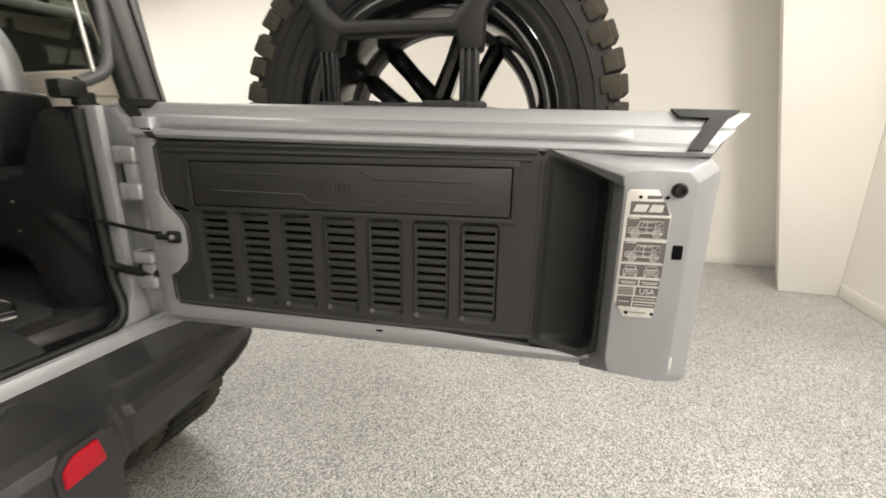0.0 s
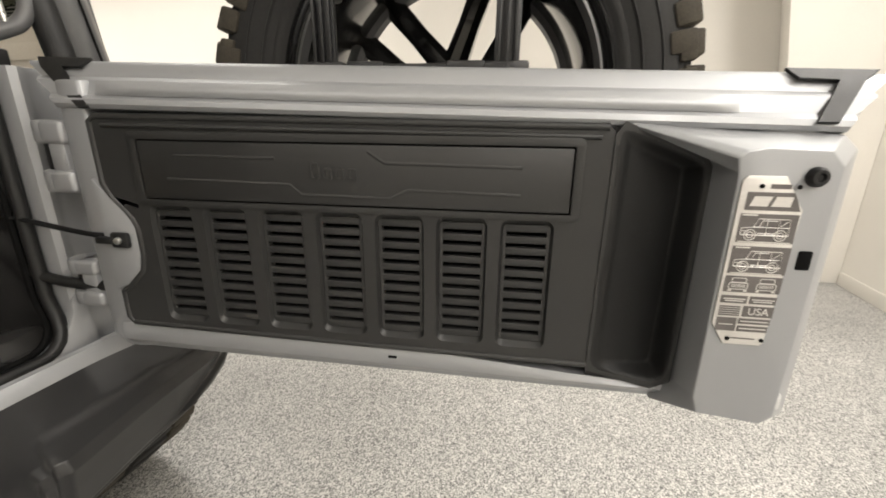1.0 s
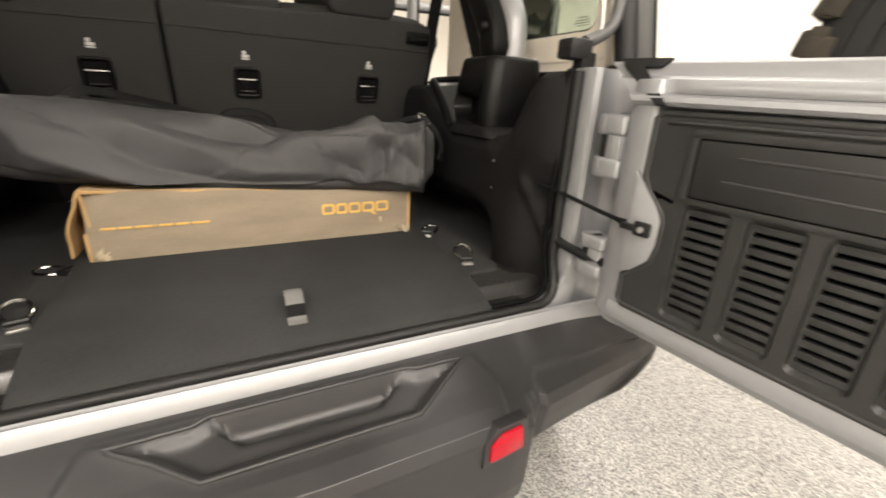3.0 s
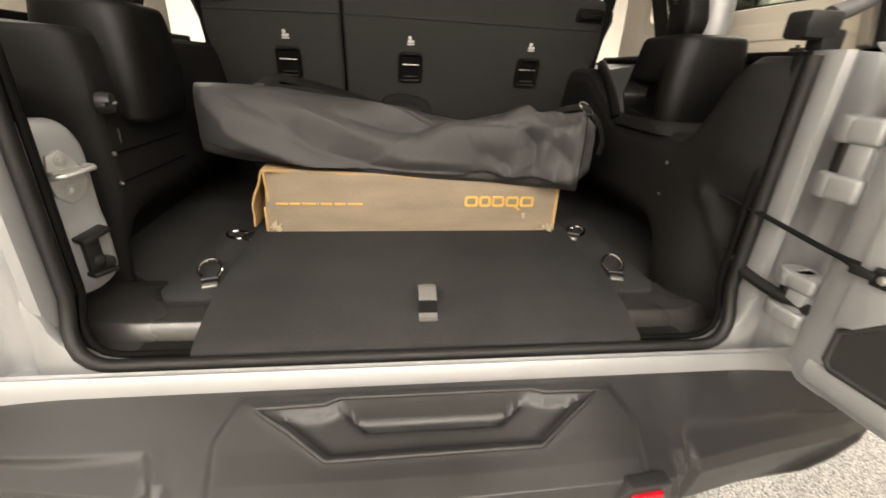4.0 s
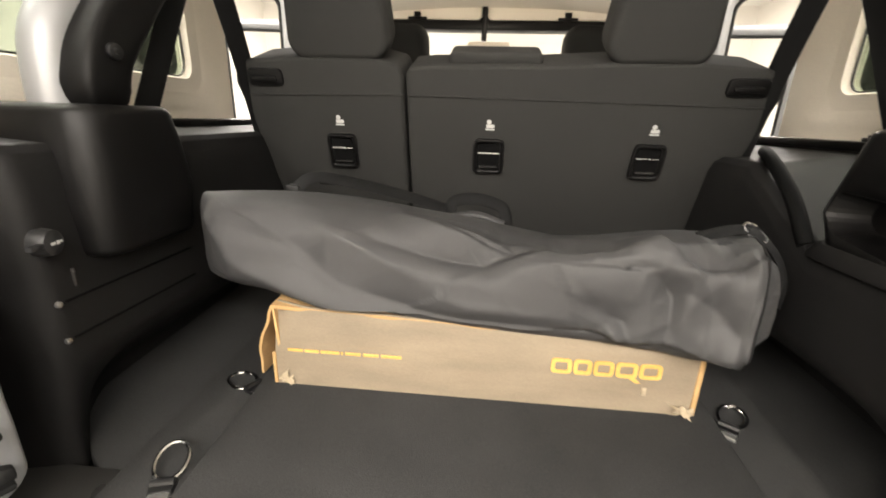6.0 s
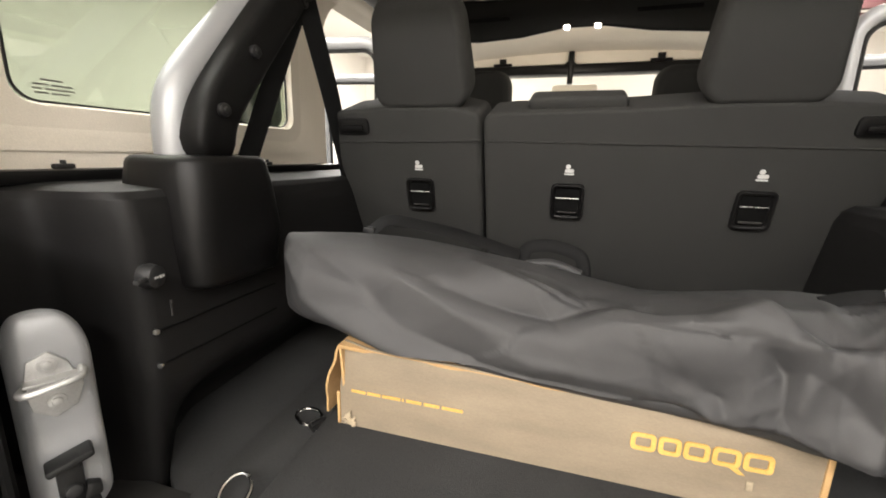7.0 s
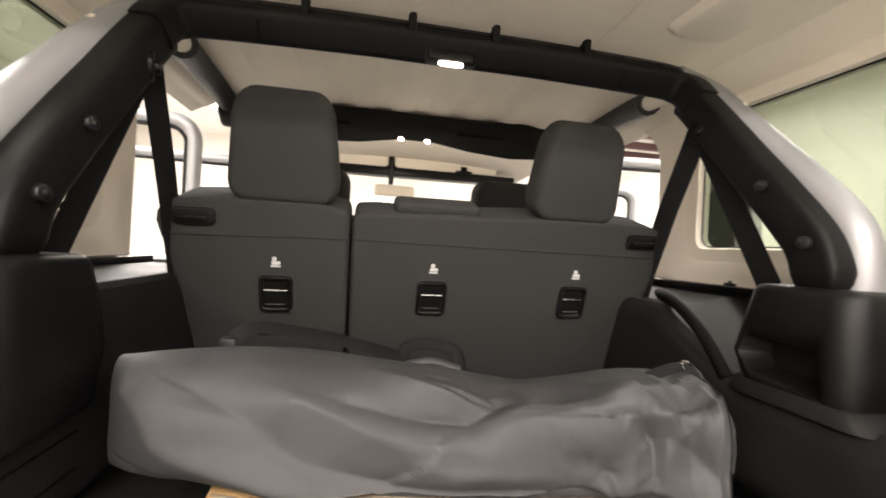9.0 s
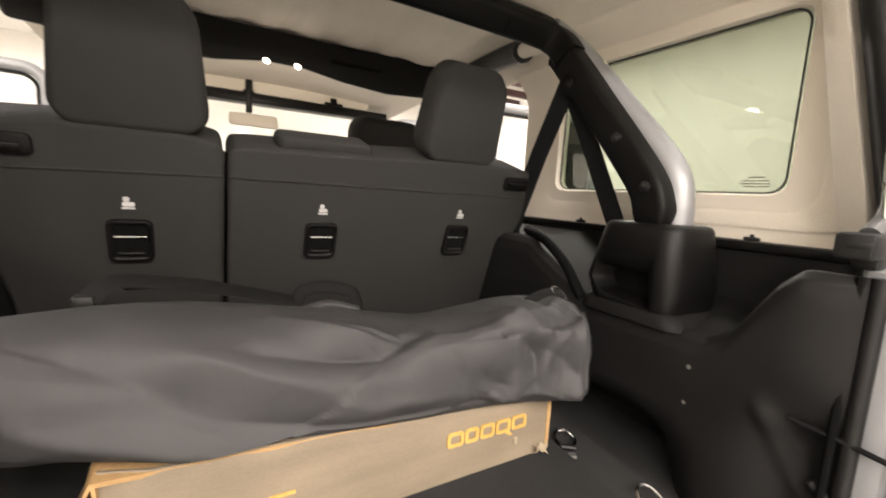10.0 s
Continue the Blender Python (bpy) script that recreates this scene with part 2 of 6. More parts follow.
def rrect(a0, b0, a1, b1, r, n=4):
    out = []
    for cx, cy, s in ((a1 - r, b1 - r, 0), (a0 + r, b1 - r, 90), (a0 + r, b0 + r, 180), (a1 - r, b0 + r, 270)):
        for k in range(n + 1):
            t = radians(s + 90 * k / n)
            out.append((cx + r * math.cos(t), cy + r * math.sin(t)))
    return out


def cast(poly, c, t):
    """Where the ray from c at angle t leaves a polygon."""
    d = (math.cos(t), math.sin(t))
    best = None
    for (x0, y0), (x1, y1) in zip(poly, poly[1:] + poly[:1]):
        ex, ey = x1 - x0, y1 - y0
        det = d[0] * -ey + ex * d[1]
        if abs(det) < 1e-12:
            continue
        px, py = x0 - c[0], y0 - c[1]
        k = (px * -ey + ex * py) / det
        s = (d[0] * py - d[1] * px) / det
        if k > 1e-9 and -1e-6 <= s <= 1 + 1e-6 and (best is None or k < best):
            best = k
    return (c[0] + d[0] * best, c[1] + d[1] * best)


def ring(outer, inner, c0, c1, axis="y", w=0.0, chamfer=0.0, seg=2):
    """A plate with a hole: both outlines star-shaped about the hole's middle. chamfer widens the hole at c0."""
    c = (sum(p[0] for p in inner) / len(inner), sum(p[1] for p in inner) / len(inner))
    ts = sorted({round(math.atan2(p[1] - c[1], p[0] - c[0]), 5) for p in list(inner) + list(outer)})
    o = [cast(outer, c, t) for t in ts]
    i = [cast(inner, c, t) for t in ts]
    bm = bmesh.new()
    n = len(ts)
    i0 = i
    if chamfer:
        i0 = [(p[0] + (p[0] - c[0]) / math.hypot(p[0] - c[0], p[1] - c[1]) * chamfer, p[1] + (p[1] - c[1]) / math.hypot(p[0] - c[0], p[1] - c[1]) * chamfer) for p in i]
    loops = [[bm.verts.new(at3(axis, *p, z)) for p in L] for L, z in ((o, c0), (i0, c0), (i, c1), (o, c1))]
    for p, q in ((0, 1), (1, 2), (2, 3), (3, 0)):
        for k in range(n):
            bm.faces.new((loops[p][k], loops[p][(k + 1) % n], loops[q][(k + 1) % n], loops[q][k]))
    bmesh.ops.recalc_face_normals(bm, faces=bm.faces[:])
    return bev(bm, w, seg)


def tube(pts, r, n=12, flat=1.0, up=(0, 0, 1), closed=False, cap=True, sq=1.0):
    """A sweep along a polyline. r: one radius or one for each point; flat: the section's height over its width; sq below 1 squares it."""
    def pw(a):
        return math.copysign(abs(a) ** sq, a)
    pts = [Vector(p) for p in pts]
    k = len(pts)
    rs = r if isinstance(r, (list, tuple)) else [r] * k
    bm = bmesh.new()
    rows, prev = [], None
    for i, p in enumerate(pts):
        a = pts[(i - 1) % k] if closed or i else p
        b = pts[(i + 1) % k] if closed or i < k - 1 else p
        t = (b - a).normalized()
        s = (prev if prev is not None else Vector(up))
        s = (s - t * s.dot(t))
        if s.length < 1e-6:
            s = t.orthogonal()
        s.normalize()
        prev = s
        q = t.cross(s)
        rows.append([bm.verts.new(p + s * (pw(math.sin(2 * math.pi * j / n)) * rs[i] * flat) + q * (pw(math.cos(2 * math.pi * j / n)) * rs[i])) for j in range(n)])
    pairs = list(zip(rows, rows[1:])) + ([(rows[-1], rows[0])] if closed else [])
    for p, q in pairs:
        for j in range(n):
            bm.faces.new((p[j], p[(j + 1) % n], q[(j + 1) % n], q[j]))
    if cap and not closed:
        bm.faces.new(rows[0][::-1])
        bm.faces.new(rows[-1])
    return bm


def smooth(pts, per=6):
    """Catmull-Rom through the points."""
    P = [Vector(p) for p in pts]
    P = [P[0] * 2 - P[1]] + P + [P[-1] * 2 - P[-2]]
    out = []
    for i in range(1, len(P) - 2):
        for k in range(per):
            t = k / per
            a, b, c, d = P[i - 1], P[i], P[i + 1], P[i + 2]
            out.append(0.5 * ((2 * b) + (c - a) * t + (2 * a - 5 * b + 4 * c - d) * t * t + (3 * b - a - 3 * c + d) * t ** 3))
    return out + [P[-2]]


def lathe(prof, n=48, m=None):
    """A turned body from (radius, height) about z."""
    bm = bmesh.new()
    rows = [[bm.verts.new((r * math.cos(2 * math.pi * j / n), r * math.sin(2 * math.pi * j / n), h)) for j in range(n)] for r, h in prof]
    for p, q in zip(rows, rows[1:]):
        for j in range(n):
            bm.faces.new((p[j], p[(j + 1) % n], q[(j + 1) % n], q[j]))
    if m is not None:
        bm.transform(m)
    return bm


def disc(r, h, n=20, w=0.0, m=None):
    bm = bmesh.new()
    bmesh.ops.create_cone(bm, cap_ends=True, segments=n, radius1=r, radius2=r, depth=h)
    bev(bm, w)
    if m is not None:
        bm.transform(m)
    return bm


def sheet(fn, nu, nv, thick=0.0):
    bm = bmesh.new()
    g = [[bm.verts.new(fn(i / nu, j / nv)) for j in range(nv + 1)] for i in range(nu + 1)]
    for i in range(nu):
        for j in range(nv):
            bm.faces.new((g[i][j], g[i + 1][j], g[i + 1][j + 1], g[i][j + 1]))
    if thick:
        bmesh.ops.recalc_face_normals(bm, faces=bm.faces[:])
        bmesh.ops.solidify(bm, geom=bm.faces[:], thickness=thick)
    return bm


def soften(pts, r, n=3):
    """Rounds the corners of a polygon: n + 1 points for each corner."""
    out = []
    for i, p in enumerate(pts):
        a, b = Vector(pts[i - 1]), Vector(pts[(i + 1) % len(pts)])
        c = Vector(p)
        ra, rb = min(r, (a - c).length * 0.45), min(r, (b - c).length * 0.45)
        p0, p1 = c + (a - c).normalized() * ra, c + (b - c).normalized() * rb
        for k in range(n + 1):
            t = k / n
            q = p0 * (1 - t) ** 2 + c * 2 * t * (1 - t) + p1 * t * t
            out.append((q.x, q.y))
    return out


def lerp(a, b, t):
    return a + (b - a) * t


def ease(a, b, x):
    t = max(0.0, min(1.0, (x - a) / (b - a)))
    return t * t * (3 - 2 * t)


def interp(x, xs, ys):
    return float(np.interp(x, xs, ys))


def carve(ob, bm):
    """Cuts the closed mesh bm out of ob."""
    me = bpy.data.meshes.new("cutter")
    bmesh.ops.recalc_face_normals(bm, faces=bm.faces[:])
    bm.to_mesh(me)
    bm.free()
    cutter = new("cutter", me)
    mod = ob.modifiers.new("cut", "BOOLEAN")
    mod.object, mod.operation, mod.solver = cutter, "DIFFERENCE", "EXACT"
    bpy.context.view_layer.update()
    cut = bpy.data.meshes.new_from_object(ob.evaluated_get(bpy.context.evaluated_depsgraph_get()))
    ob.modifiers.clear()
    ob.data = cut
    bpy.data.objects.remove(cutter)
    bpy.data.meshes.remove(me)


# ---------------------------------------------------------------- the garage
XW, XE, YS, YN = -4.2, 4.34, -2.95, 8.0
tagged(part("floor", bx((XW - 0.2, YS - 0.2, -0.12), (XE + 0.2, YN + 0.2, 0)), FLOORM), "glossy speckled grey flake epoxy garage floor", "floor", kind="structure")
tagged(part("wall_east", bx((XE, YS - 0.2, 0), (XE + 0.2, YN + 0.2, CEIL)), WALL), "plain white painted garage wall", "wall", kind="structure")
tagged(part("wall_south", bx((XW - 0.2, YS - 0.2, 0), (XE, YS, CEIL)), WALL), "plain white painted garage wall", "wall", kind="structure")
tagged(part("wall_west", bx((XW - 0.2, YS, 0), (XW, YN + 0.2, CEIL)), WALL), "plain white painted garage wall", "wall", kind="structure")
tagged(part("wall_north", bx((XW, YN, 0), (XE, YN + 0.2, CEIL)), WALL), "plain white painted garage wall", "wall", kind="structure")
tagged(part("ceiling", bx((XW - 0.2, YS - 0.2, CEIL), (XE + 0.2, YN + 0.2, CEIL + 0.15)), CEILM), "white painted garage ceiling", "ceiling", kind="structure")
# boxed-in corner column
col_plan = [(3.63, -2.557), (3.63, YS), (XE + 0.1, YS), (XE + 0.1, -2.84), (XE, -2.80)]
tagged(part("column_east", loft([(col_plan, 0), ([(a, b + (0.53 if k in (0, 3, 4) else 0)) for k, (a, b) in enumerate(col_plan)], CEIL)], "z", w=0.008), WALL), "white boxed-in tapered column against the garage wall", "column", kind="structure")
for zc in (0.62, 1.38):
    tagged(part("column_joint", bx((3.6285, YS + 0.004, zc), (3.6305, -2.60 + 0.168 * zc, zc + 0.003)), CEILM), "fine joint line across the boxed-in column", "joint", kind="structure")
for nm, lo, hi in (("baseboard_east", (XE - 0.012, -2.79, 0), (XE, YN, 0.10)), ("baseboard_south", (XW, YS, 0), (3.625, YS + 0.012, 0.10))):
    tagged(part(nm, bx(lo, hi, 0.004), WALL), "white painted baseboard along the garage wall", "baseboard", kind="structure")
# housings and lenses for the added lamps, all out of view
for lx, ly, lw, la, lb in LAMPS:
    lamp = thing("added_ceiling_lamp", "long white strip lamp, lit, added out of view on the ceiling", "ceiling lamp", pose(lx, ly, CEIL), "ceiling lamps")
    part("housing", bx((-la / 2 - 0.03, -lb / 2 - 0.03, -0.06), (la / 2 + 0.03, lb / 2 + 0.03, -0.001), 0.01), WALL, lamp)
    part("lens", bx((-la / 2, -lb / 2, -0.075), (la / 2, lb / 2, -0.061), 0.004), TUBELIGHT, lamp)
for k, yb in enumerate((4.5, 5.0, 5.5, 6.0)):
    tagged(part("roof_beam", bx((0.9, yb, 2.80), (XE - 0.002, yb + 0.06, 2.90), 0.006), MAROON), "maroon painted steel beam below the garage ceiling", "beam", group="roof beams")

# ---------------------------------------------------------------- the vehicle: shell
car = thing("off_road_vehicle", "silver four-door off-road vehicle with its rear tailgate swung open", "car")

# load floor pan, its rise towards the seats, and the carpeted sides
SLOPE = 0.04


def fz(y):
    return 0.785 + SLOPE * y


def sloped(bm):
    for v in bm.verts:
        v.co.z += SLOPE * v.co.y
    return bm


part("floor_pan", bx((-0.655, -0.03, 0.60), (0.655, 2.6, 0.70)), DARK, car)
half = [(0.0, 0.17), (0.47, 0.172), (0.545, 0.212), (0.625, 0.285), (0.668, 0.36), (0.672, 0.98), (0.0, 0.98)]
bm = prism(soften([(a, b) for a, b in half[1:-1]] + [(-a, b) for a, b in half[1:-1]][::-1], 0.03), 0.70, 0.757, "z", 0.006)
part("side_carpet", sloped(bm), CARPET, car, "black carpet of the load floor")

# rear sill with its rolled silver lip and rubber seal
sill_prof = [(0.030, 0.70), (0.030, 0.730), (-0.026, 0.730), (-0.031, 0.733), (-0.0335, 0.7395), (-0.0365, 0.7420), (-0.0395, 0.7400), (-0.0415, 0.7395), (-0.0435, 0.7405),
             (-0.0460, 0.7408), (-0.0485, 0.7375), (-0.0525, 0.7300), (-0.0560, 0.7210), (-0.0585, 0.711), (-0.060, 0.690), (-0.060, 0.55), (0.03, 0.55)]
part("sill", prism(sill_prof, -0.72, 0.72, "x"), SILVER, car, "silver painted rear sill")
seal_path = []
for x, z in [(-0.526, 1.205), (-0.526, 0.84)] + [(-0.466 - 0.06 * math.cos(radians(a)), 0.817 - 0.06 * math.sin(radians(a))) for a in range(0, 91, 15)]:
    low = ease(0.84, 0.762, z)
    seal_path.append((x, 0.012 - 0.034 * low, z - 0.014 * low))
seal_path += [(-x, y, z) for x, y, z in seal_path[::-1]]
part("door_seal", tube(seal_path, 0.0105, 10), RUBBER, car, "black rubber seal around the rear opening")
seal_in = [(x * 0.985, y + 0.018, z + 0.006 * ease(0.84, 0.76, z)) for x, y, z in seal_path]
part("inner_seal", tube(seal_in, 0.006, 8), DARK, car)
part("scuff_strip", prism([(0.03, 0.730), (0.03, 0.746), (-0.010, 0.746), (-0.013, 0.744), (-0.020, 0.740), (-0.027, 0.738), (-0.0305, 0.736), (-0.030, 0.730)], -0.452, 0.452, "x"), RUBBER, car, "black rubber strips along the inner sill")

# corner pillars: inner jamb, step and outer corner, with the rounded lower inner corner
for s, nm in ((1, "right"), (-1, "left")):
    plan = [(0.540, 0.03), (0.536, -0.004), (0.541, -0.018), (0.551, -0.023), (0.560, -0.018), (0.568, -0.010), (0.577, -0.007), (0.604, -0.008), (0.612, -0.014), (0.622, -0.030), (0.632, -0.036), (0.66, -0.036),
            (0.76, -0.020), (0.80, 0.01), (0.80, 0.05), (0.60, 0.05)]
    bm = prism([(s * a, b) for a, b in plan], 0.70, 1.212, "z")
    # fillet between jamb and sill
    fil = [(s * 0.56, 0.70), (s * 0.41, 0.738), (s * 0.44, 0.745)] + [(s * (0.462 + 0.078 * math.sin(radians(a))), 0.825 - 0.078 * math.cos(radians(a))) for a in range(15, 91, 15)] + [(s * 0.56, 0.86), (s * 0.575, 0.70)]
    join(bm, prism(fil, -0.024, 0.0, "y", 0.006))
    part("rear_pillar", bm, SILVER, car, "silver painted door jamb of the rear opening")
    # outside of the tub, from the corner to the rear door
    arch = [(0.615 + 0.43 * math.cos(radians(a)), 0.42 + 0.43 * math.sin(radians(a))) for a in range(30, 151, 8)]
    part("body_side", prism([(0.012, 1.225), (0.012, 0.62)] + arch[::-1] + [(1.0, 0.62), (1.0, 1.225)], s * 0.74, s * 0.81, "x", 0.006), SILVER, car)
    part("closing_trim", bx((s * 0.535, 0.986, 0.72), (s * 0.738, 1.0, 1.206), 0.003), TRIM, car)
    # top rail of the tub with the hardtop clips
    part("tub_rail", bx((s * 0.700 if s > 0 else -0.752, 0.0, 1.205), (0.752 if s > 0 else s * 0.700, 1.02, 1.224), 0.004), TRIM, car)

# ---------------------------------------------------------------- hardtop
win = [(y, z) for y, z in rrect(0.224, 1.322, 0.822, 1.668, 0.030, 5)]
wall_out = [(0.085, 1.222), (0.99, 1.222), (0.99, 1.80), (0.175, 1.80)]
for s in (1, -1):
    a, b = (0.742, 0.772) if s > 0 else (-0.742, -0.772)
    bm = ring(wall_out, win, a, b, "x", chamfer=0.012)
    hw = part("hardtop_wall", bm, CREAM, car, "cream moulded inner side of the hardtop")
    part("window_glass", prism(rrect(0.217, 1.315, 0.829, 1.675, 0.03, 5), s * 0.760, s * 0.764, "x"), GREENGLASS, hw, "green-tinted quarter window glass").visible_shadow = False
    part("window_seal", ring(rrect(0.2215, 1.3195, 0.8245, 1.6705, 0.032, 5), rrect(0.2246, 1.3226, 0.8214, 1.6674, 0.0295, 5), s * 0.7535, s * 0.7575, "x"), RUBBER, hw)
    mark = part("etched_mark", bx((s * 0.7588 - 0.0004, 0.262, 1.352), (s * 0.7588 + 0.0004, 0.292, 1.3545)), PLATEINK, hw, "small etched print on the glass")
    for a, b, c in ((0.252, 0.272, 1.345), (0.276, 0.304, 1.345), (0.250, 0.262, 1.339), (0.266, 0.306, 1.339), (0.252, 0.270, 1.333), (0.274, 0.298, 1.333)):
        part("etched_bar", bx((s * 0.7588 - 0.0004, a, c), (s * 0.7588 + 0.0004, b, c + 0.0022)), PLATEINK, mark)
    # recessed step of the liner around the window
    part("liner_step", ring(rrect(0.10, 1.250, 0.93, 1.745, 0.06, 5), rrect(0.165, 1.285, 0.865, 1.705, 0.05, 5), s * 0.7388, s * 0.7425, "x", chamfer=0.02), CREAM, hw)
    # outer skin, grey, with the rear pillar of the hardtop
    part("hardtop_skin", ring(wall_out, rrect(0.185, 1.295, 0.849, 1.695, 0.05, 5), s * 0.7725, s * 0.79, "x"), GREY, car, "grey outer shell of the hardtop")
    pil = [(0.655, 0.030), (0.688, -0.004), (0.715, -0.003), (0.748, 0.030), (0.786, 0.084), (0.742, 0.090)]
    part("hardtop_pillar", loft([([(s * a, b) for a, b in pil], 1.224), ([(s * (a - 0.025), b + 0.11) for a, b in pil], 1.80)], "z", w=0.008), GREY, car, "grey rear pillar of the hardtop")
    part("pillar_seal", tube([(s * 0.652, 0.020, 1.224), (s * 0.630, 0.130, 1.78)], 0.022, 10), RUBBER, car)
    part("pillar_seam", tube([(s * 0.703, -0.0045, 1.230), (s * 0.680, 0.101, 1.78)], 0.002, 6), DARK, car)
    part("pillar_liner", loft([([(s * 0.655, 0.06), (s * 0.745, 0.06), (s * 0.745, 0.105), (s * 0.69, 0.11)], 1.224),
                               ([(s * 0.62, 0.17), (s * 0.745, 0.17), (s * 0.745, 0.21), (s * 0.66, 0.21)], 1.80)], "z", w=0.006), CREAM, car)
    gus = [(0.988, 1.80), (0.988, 1.46)] + [(1.16 - 0.17 * math.cos(radians(a)), 1.555 + 0.17 * math.sin(radians(a))) for a in range(0, 91, 10)] + [(1.34, 1.735), (1.34, 1.80)]
    part("door_arch", prism(gus, s * 0.7435, s * 0.7715, "x", 0.005), CREAM, car, "cream rounded corner over the side door opening")
    for yc in (0.255, 0.70):
        part("hardtop_clip", join(bx((-0.022, -0.008, 0), (0.022, 0.008, 0.012), 0.004), disc(0.006, 0.02, 12, 0.001, pose(0, 0, 0.01))), PLASTIC, car, "small black hardtop fastener").matrix_basis = pose(s * 0.728, yc, 1.224, 0, 0, 90) @ Matrix.Scale(0.65, 4)

# roof: liner panels with shallow ribs
roof_bm = sheet(lambda u, v: Vector((lerp(-0.772, 0.772, u), lerp(0.14, 1.36, v),
    1.80 - 0.05 * max(0, abs(lerp(-1, 1, u)) - 0.86) / 0.14 - 0.035 * abs(lerp(-1, 1, u)) ** 2.5
    - 0.008 * (0.5 + 0.5 * math.tanh(90 * (0.032 - abs(((lerp(-0.772, 0.772, u) + 0.056 + 0.0675 * 11) % 0.135) - 0.0675)))) * ease(0.80, 0.84, lerp(0.14, 1.36, v)) * ease(0.74, 0.70, abs(lerp(-0.772, 0.772, u))))), 300, 50, 0.02)
part("roof_liner", roof_bm, CREAM, car, "cream ribbed liner of the hardtop roof")
part("roof_panel", loft([(rrect(-0.335, 0.175, 0.335, 0.770, 0.03), 1.769), (rrect(-0.358, 0.155, 0.358, 0.79, 0.04), 1.802)], "z", w=0.006, seg=3), CREAM, car, "raised cream centre panel of the roof liner")
for s in (1, -1):
    part("roof_panel", loft([([(s * a, b) for a, b in rrect(0.445, 0.30, 0.575, 0.60, 0.025)], 1.754), ([(s * a, b) for a, b in rrect(0.425, 0.275, 0.60, 0.63, 0.035)], 1.795)], "z", w=0.006, seg=3), CREAM, car)
part("roof_front", sheet(lambda u, v: Vector((lerp(-0.70, 0.70, u), lerp(1.40, 2.20, v), 1.80 - 0.04 * abs(lerp(-1, 1, u)) ** 2 - 0.05 * v)), 20, 8, 0.02), CREAM, car)
part("roof_skin", bx((-0.79, 0.14, 1.825), (0.79, 2.25, 1.85), 0.01), GREY, car)

# ---------------------------------------------------------------- roll bar
rollbar = thing("roll_bar", "silver tubular roll bar wrapped in black padded covers", "roll bar", pose(0, 0, 0))
for s in (1, -1):
    leg = smooth([(s * 0.594, 0.350, 1.20), (s * 0.594, 0.350, 1.28), (s * 0.594, 0.362, 1.335), (s * 0.594, 0.405, 1.392), (s * 0.592, 0.500, 1.492), (s * 0.588, 0.600, 1.597), (s * 0.578, 0.648, 1.648), (s * 0.555, 0.672, 1.675), (s * 0.51, 0.678, 1.692)], 5)
    leg = [p + Vector((s * 0.008, -0.010, 0.006)) for p in leg]
    part("bar_tube", tube(leg, 0.031, 14), SILVER, rollbar, "silver painted tube of the roll bar")
    pad = smooth([(a, b + 0.006, c - 0.004) for a, b, c in [(s * 0.560, 0.352, 1.250), (s * 0.560, 0.357, 1.290), (s * 0.560, 0.376, 1.332), (s * 0.559, 0.430, 1.400), (s * 0.557, 0.510, 1.494), (s * 0.554, 0.590, 1.588), (s * 0.551, 0.628, 1.633), (s * 0.549, 0.645, 1.653)]], 5)
    part("pad_cover", tube(pad, [0.028, 0.033, 0.035] + [0.037] * (len(pad) - 6) + [0.038, 0.037, 0.034], 28, flat=0.80, up=(s, 0, 0), sq=0.38), COVER, rollbar, "black moulded cover on the roll bar")
    for yb, zb in ((0.366, 1.318), (0.445, 1.420)):
        bolt = join(disc(0.011, 0.010, 18, 0.003), disc(0.005, 0.014, 6, 0.001))
        bolt.transform(pose(s * 0.5265, yb, zb, 0, 90, s * 8))
        part("cover_bolt", bolt, STEELBLACK, rollbar, "recessed bolt of the roll bar cover")
    part("white_bolt", disc(0.006, 0.012, 14, 0.002, pose(s * 0.60, 0.560, 1.610, -45, 0, 0)), CREAM, rollbar)
cross = smooth([(a, b, c - 0.018) for a, b, c in [(-0.552, 0.622, 1.645), (-0.545, 0.648, 1.679), (-0.525, 0.667, 1.700), (-0.47, 0.675, 1.712), (-0.2, 0.682, 1.722), (0, 0.684, 1.723), (0.2, 0.682, 1.722), (0.47, 0.675, 1.712), (0.525, 0.667, 1.700), (0.545, 0.648, 1.679), (0.552, 0.622, 1.645)]], 6)
part("cross_cover", tube(cross, 0.036, 28, flat=0.95, sq=0.42), COVER, rollbar, "black padded cover of the cross bar")
for xc in (-0.297, -0.092, 0.080, 0.283):
    part("cover_clip", loft([(rrect(xc - 0.010, 0.652, xc + 0.010, 0.690, 0.004), 1.715), (rrect(xc - 0.007, 0.655, xc + 0.007, 0.688, 0.004), 1.739)], "z", w=0.003), TRIM, rollbar)
    part("clip_notch", loft([(rrect(xc - 0.007, 1.708, xc + 0.007, 1.742, 0.004), 0.6375), (rrect(xc - 0.009, 1.704, xc + 0.009, 1.742, 0.004), 0.650)], "y", w=0.001), COVER, rollbar)
for xc in (-0.38, 0.374):
    part("cover_joint", tube([(xc - 0.0025, 0.6775, 1.696), (xc + 0.0025, 0.6775, 1.696)], 0.0375, 20, cap=False), DARK, rollbar)
part("cover_groove", tube([(-0.47, 0.648, 1.710), (0, 0.656, 1.721), (0.47, 0.648, 1.710)], 0.006, 8), DARK, rollbar)
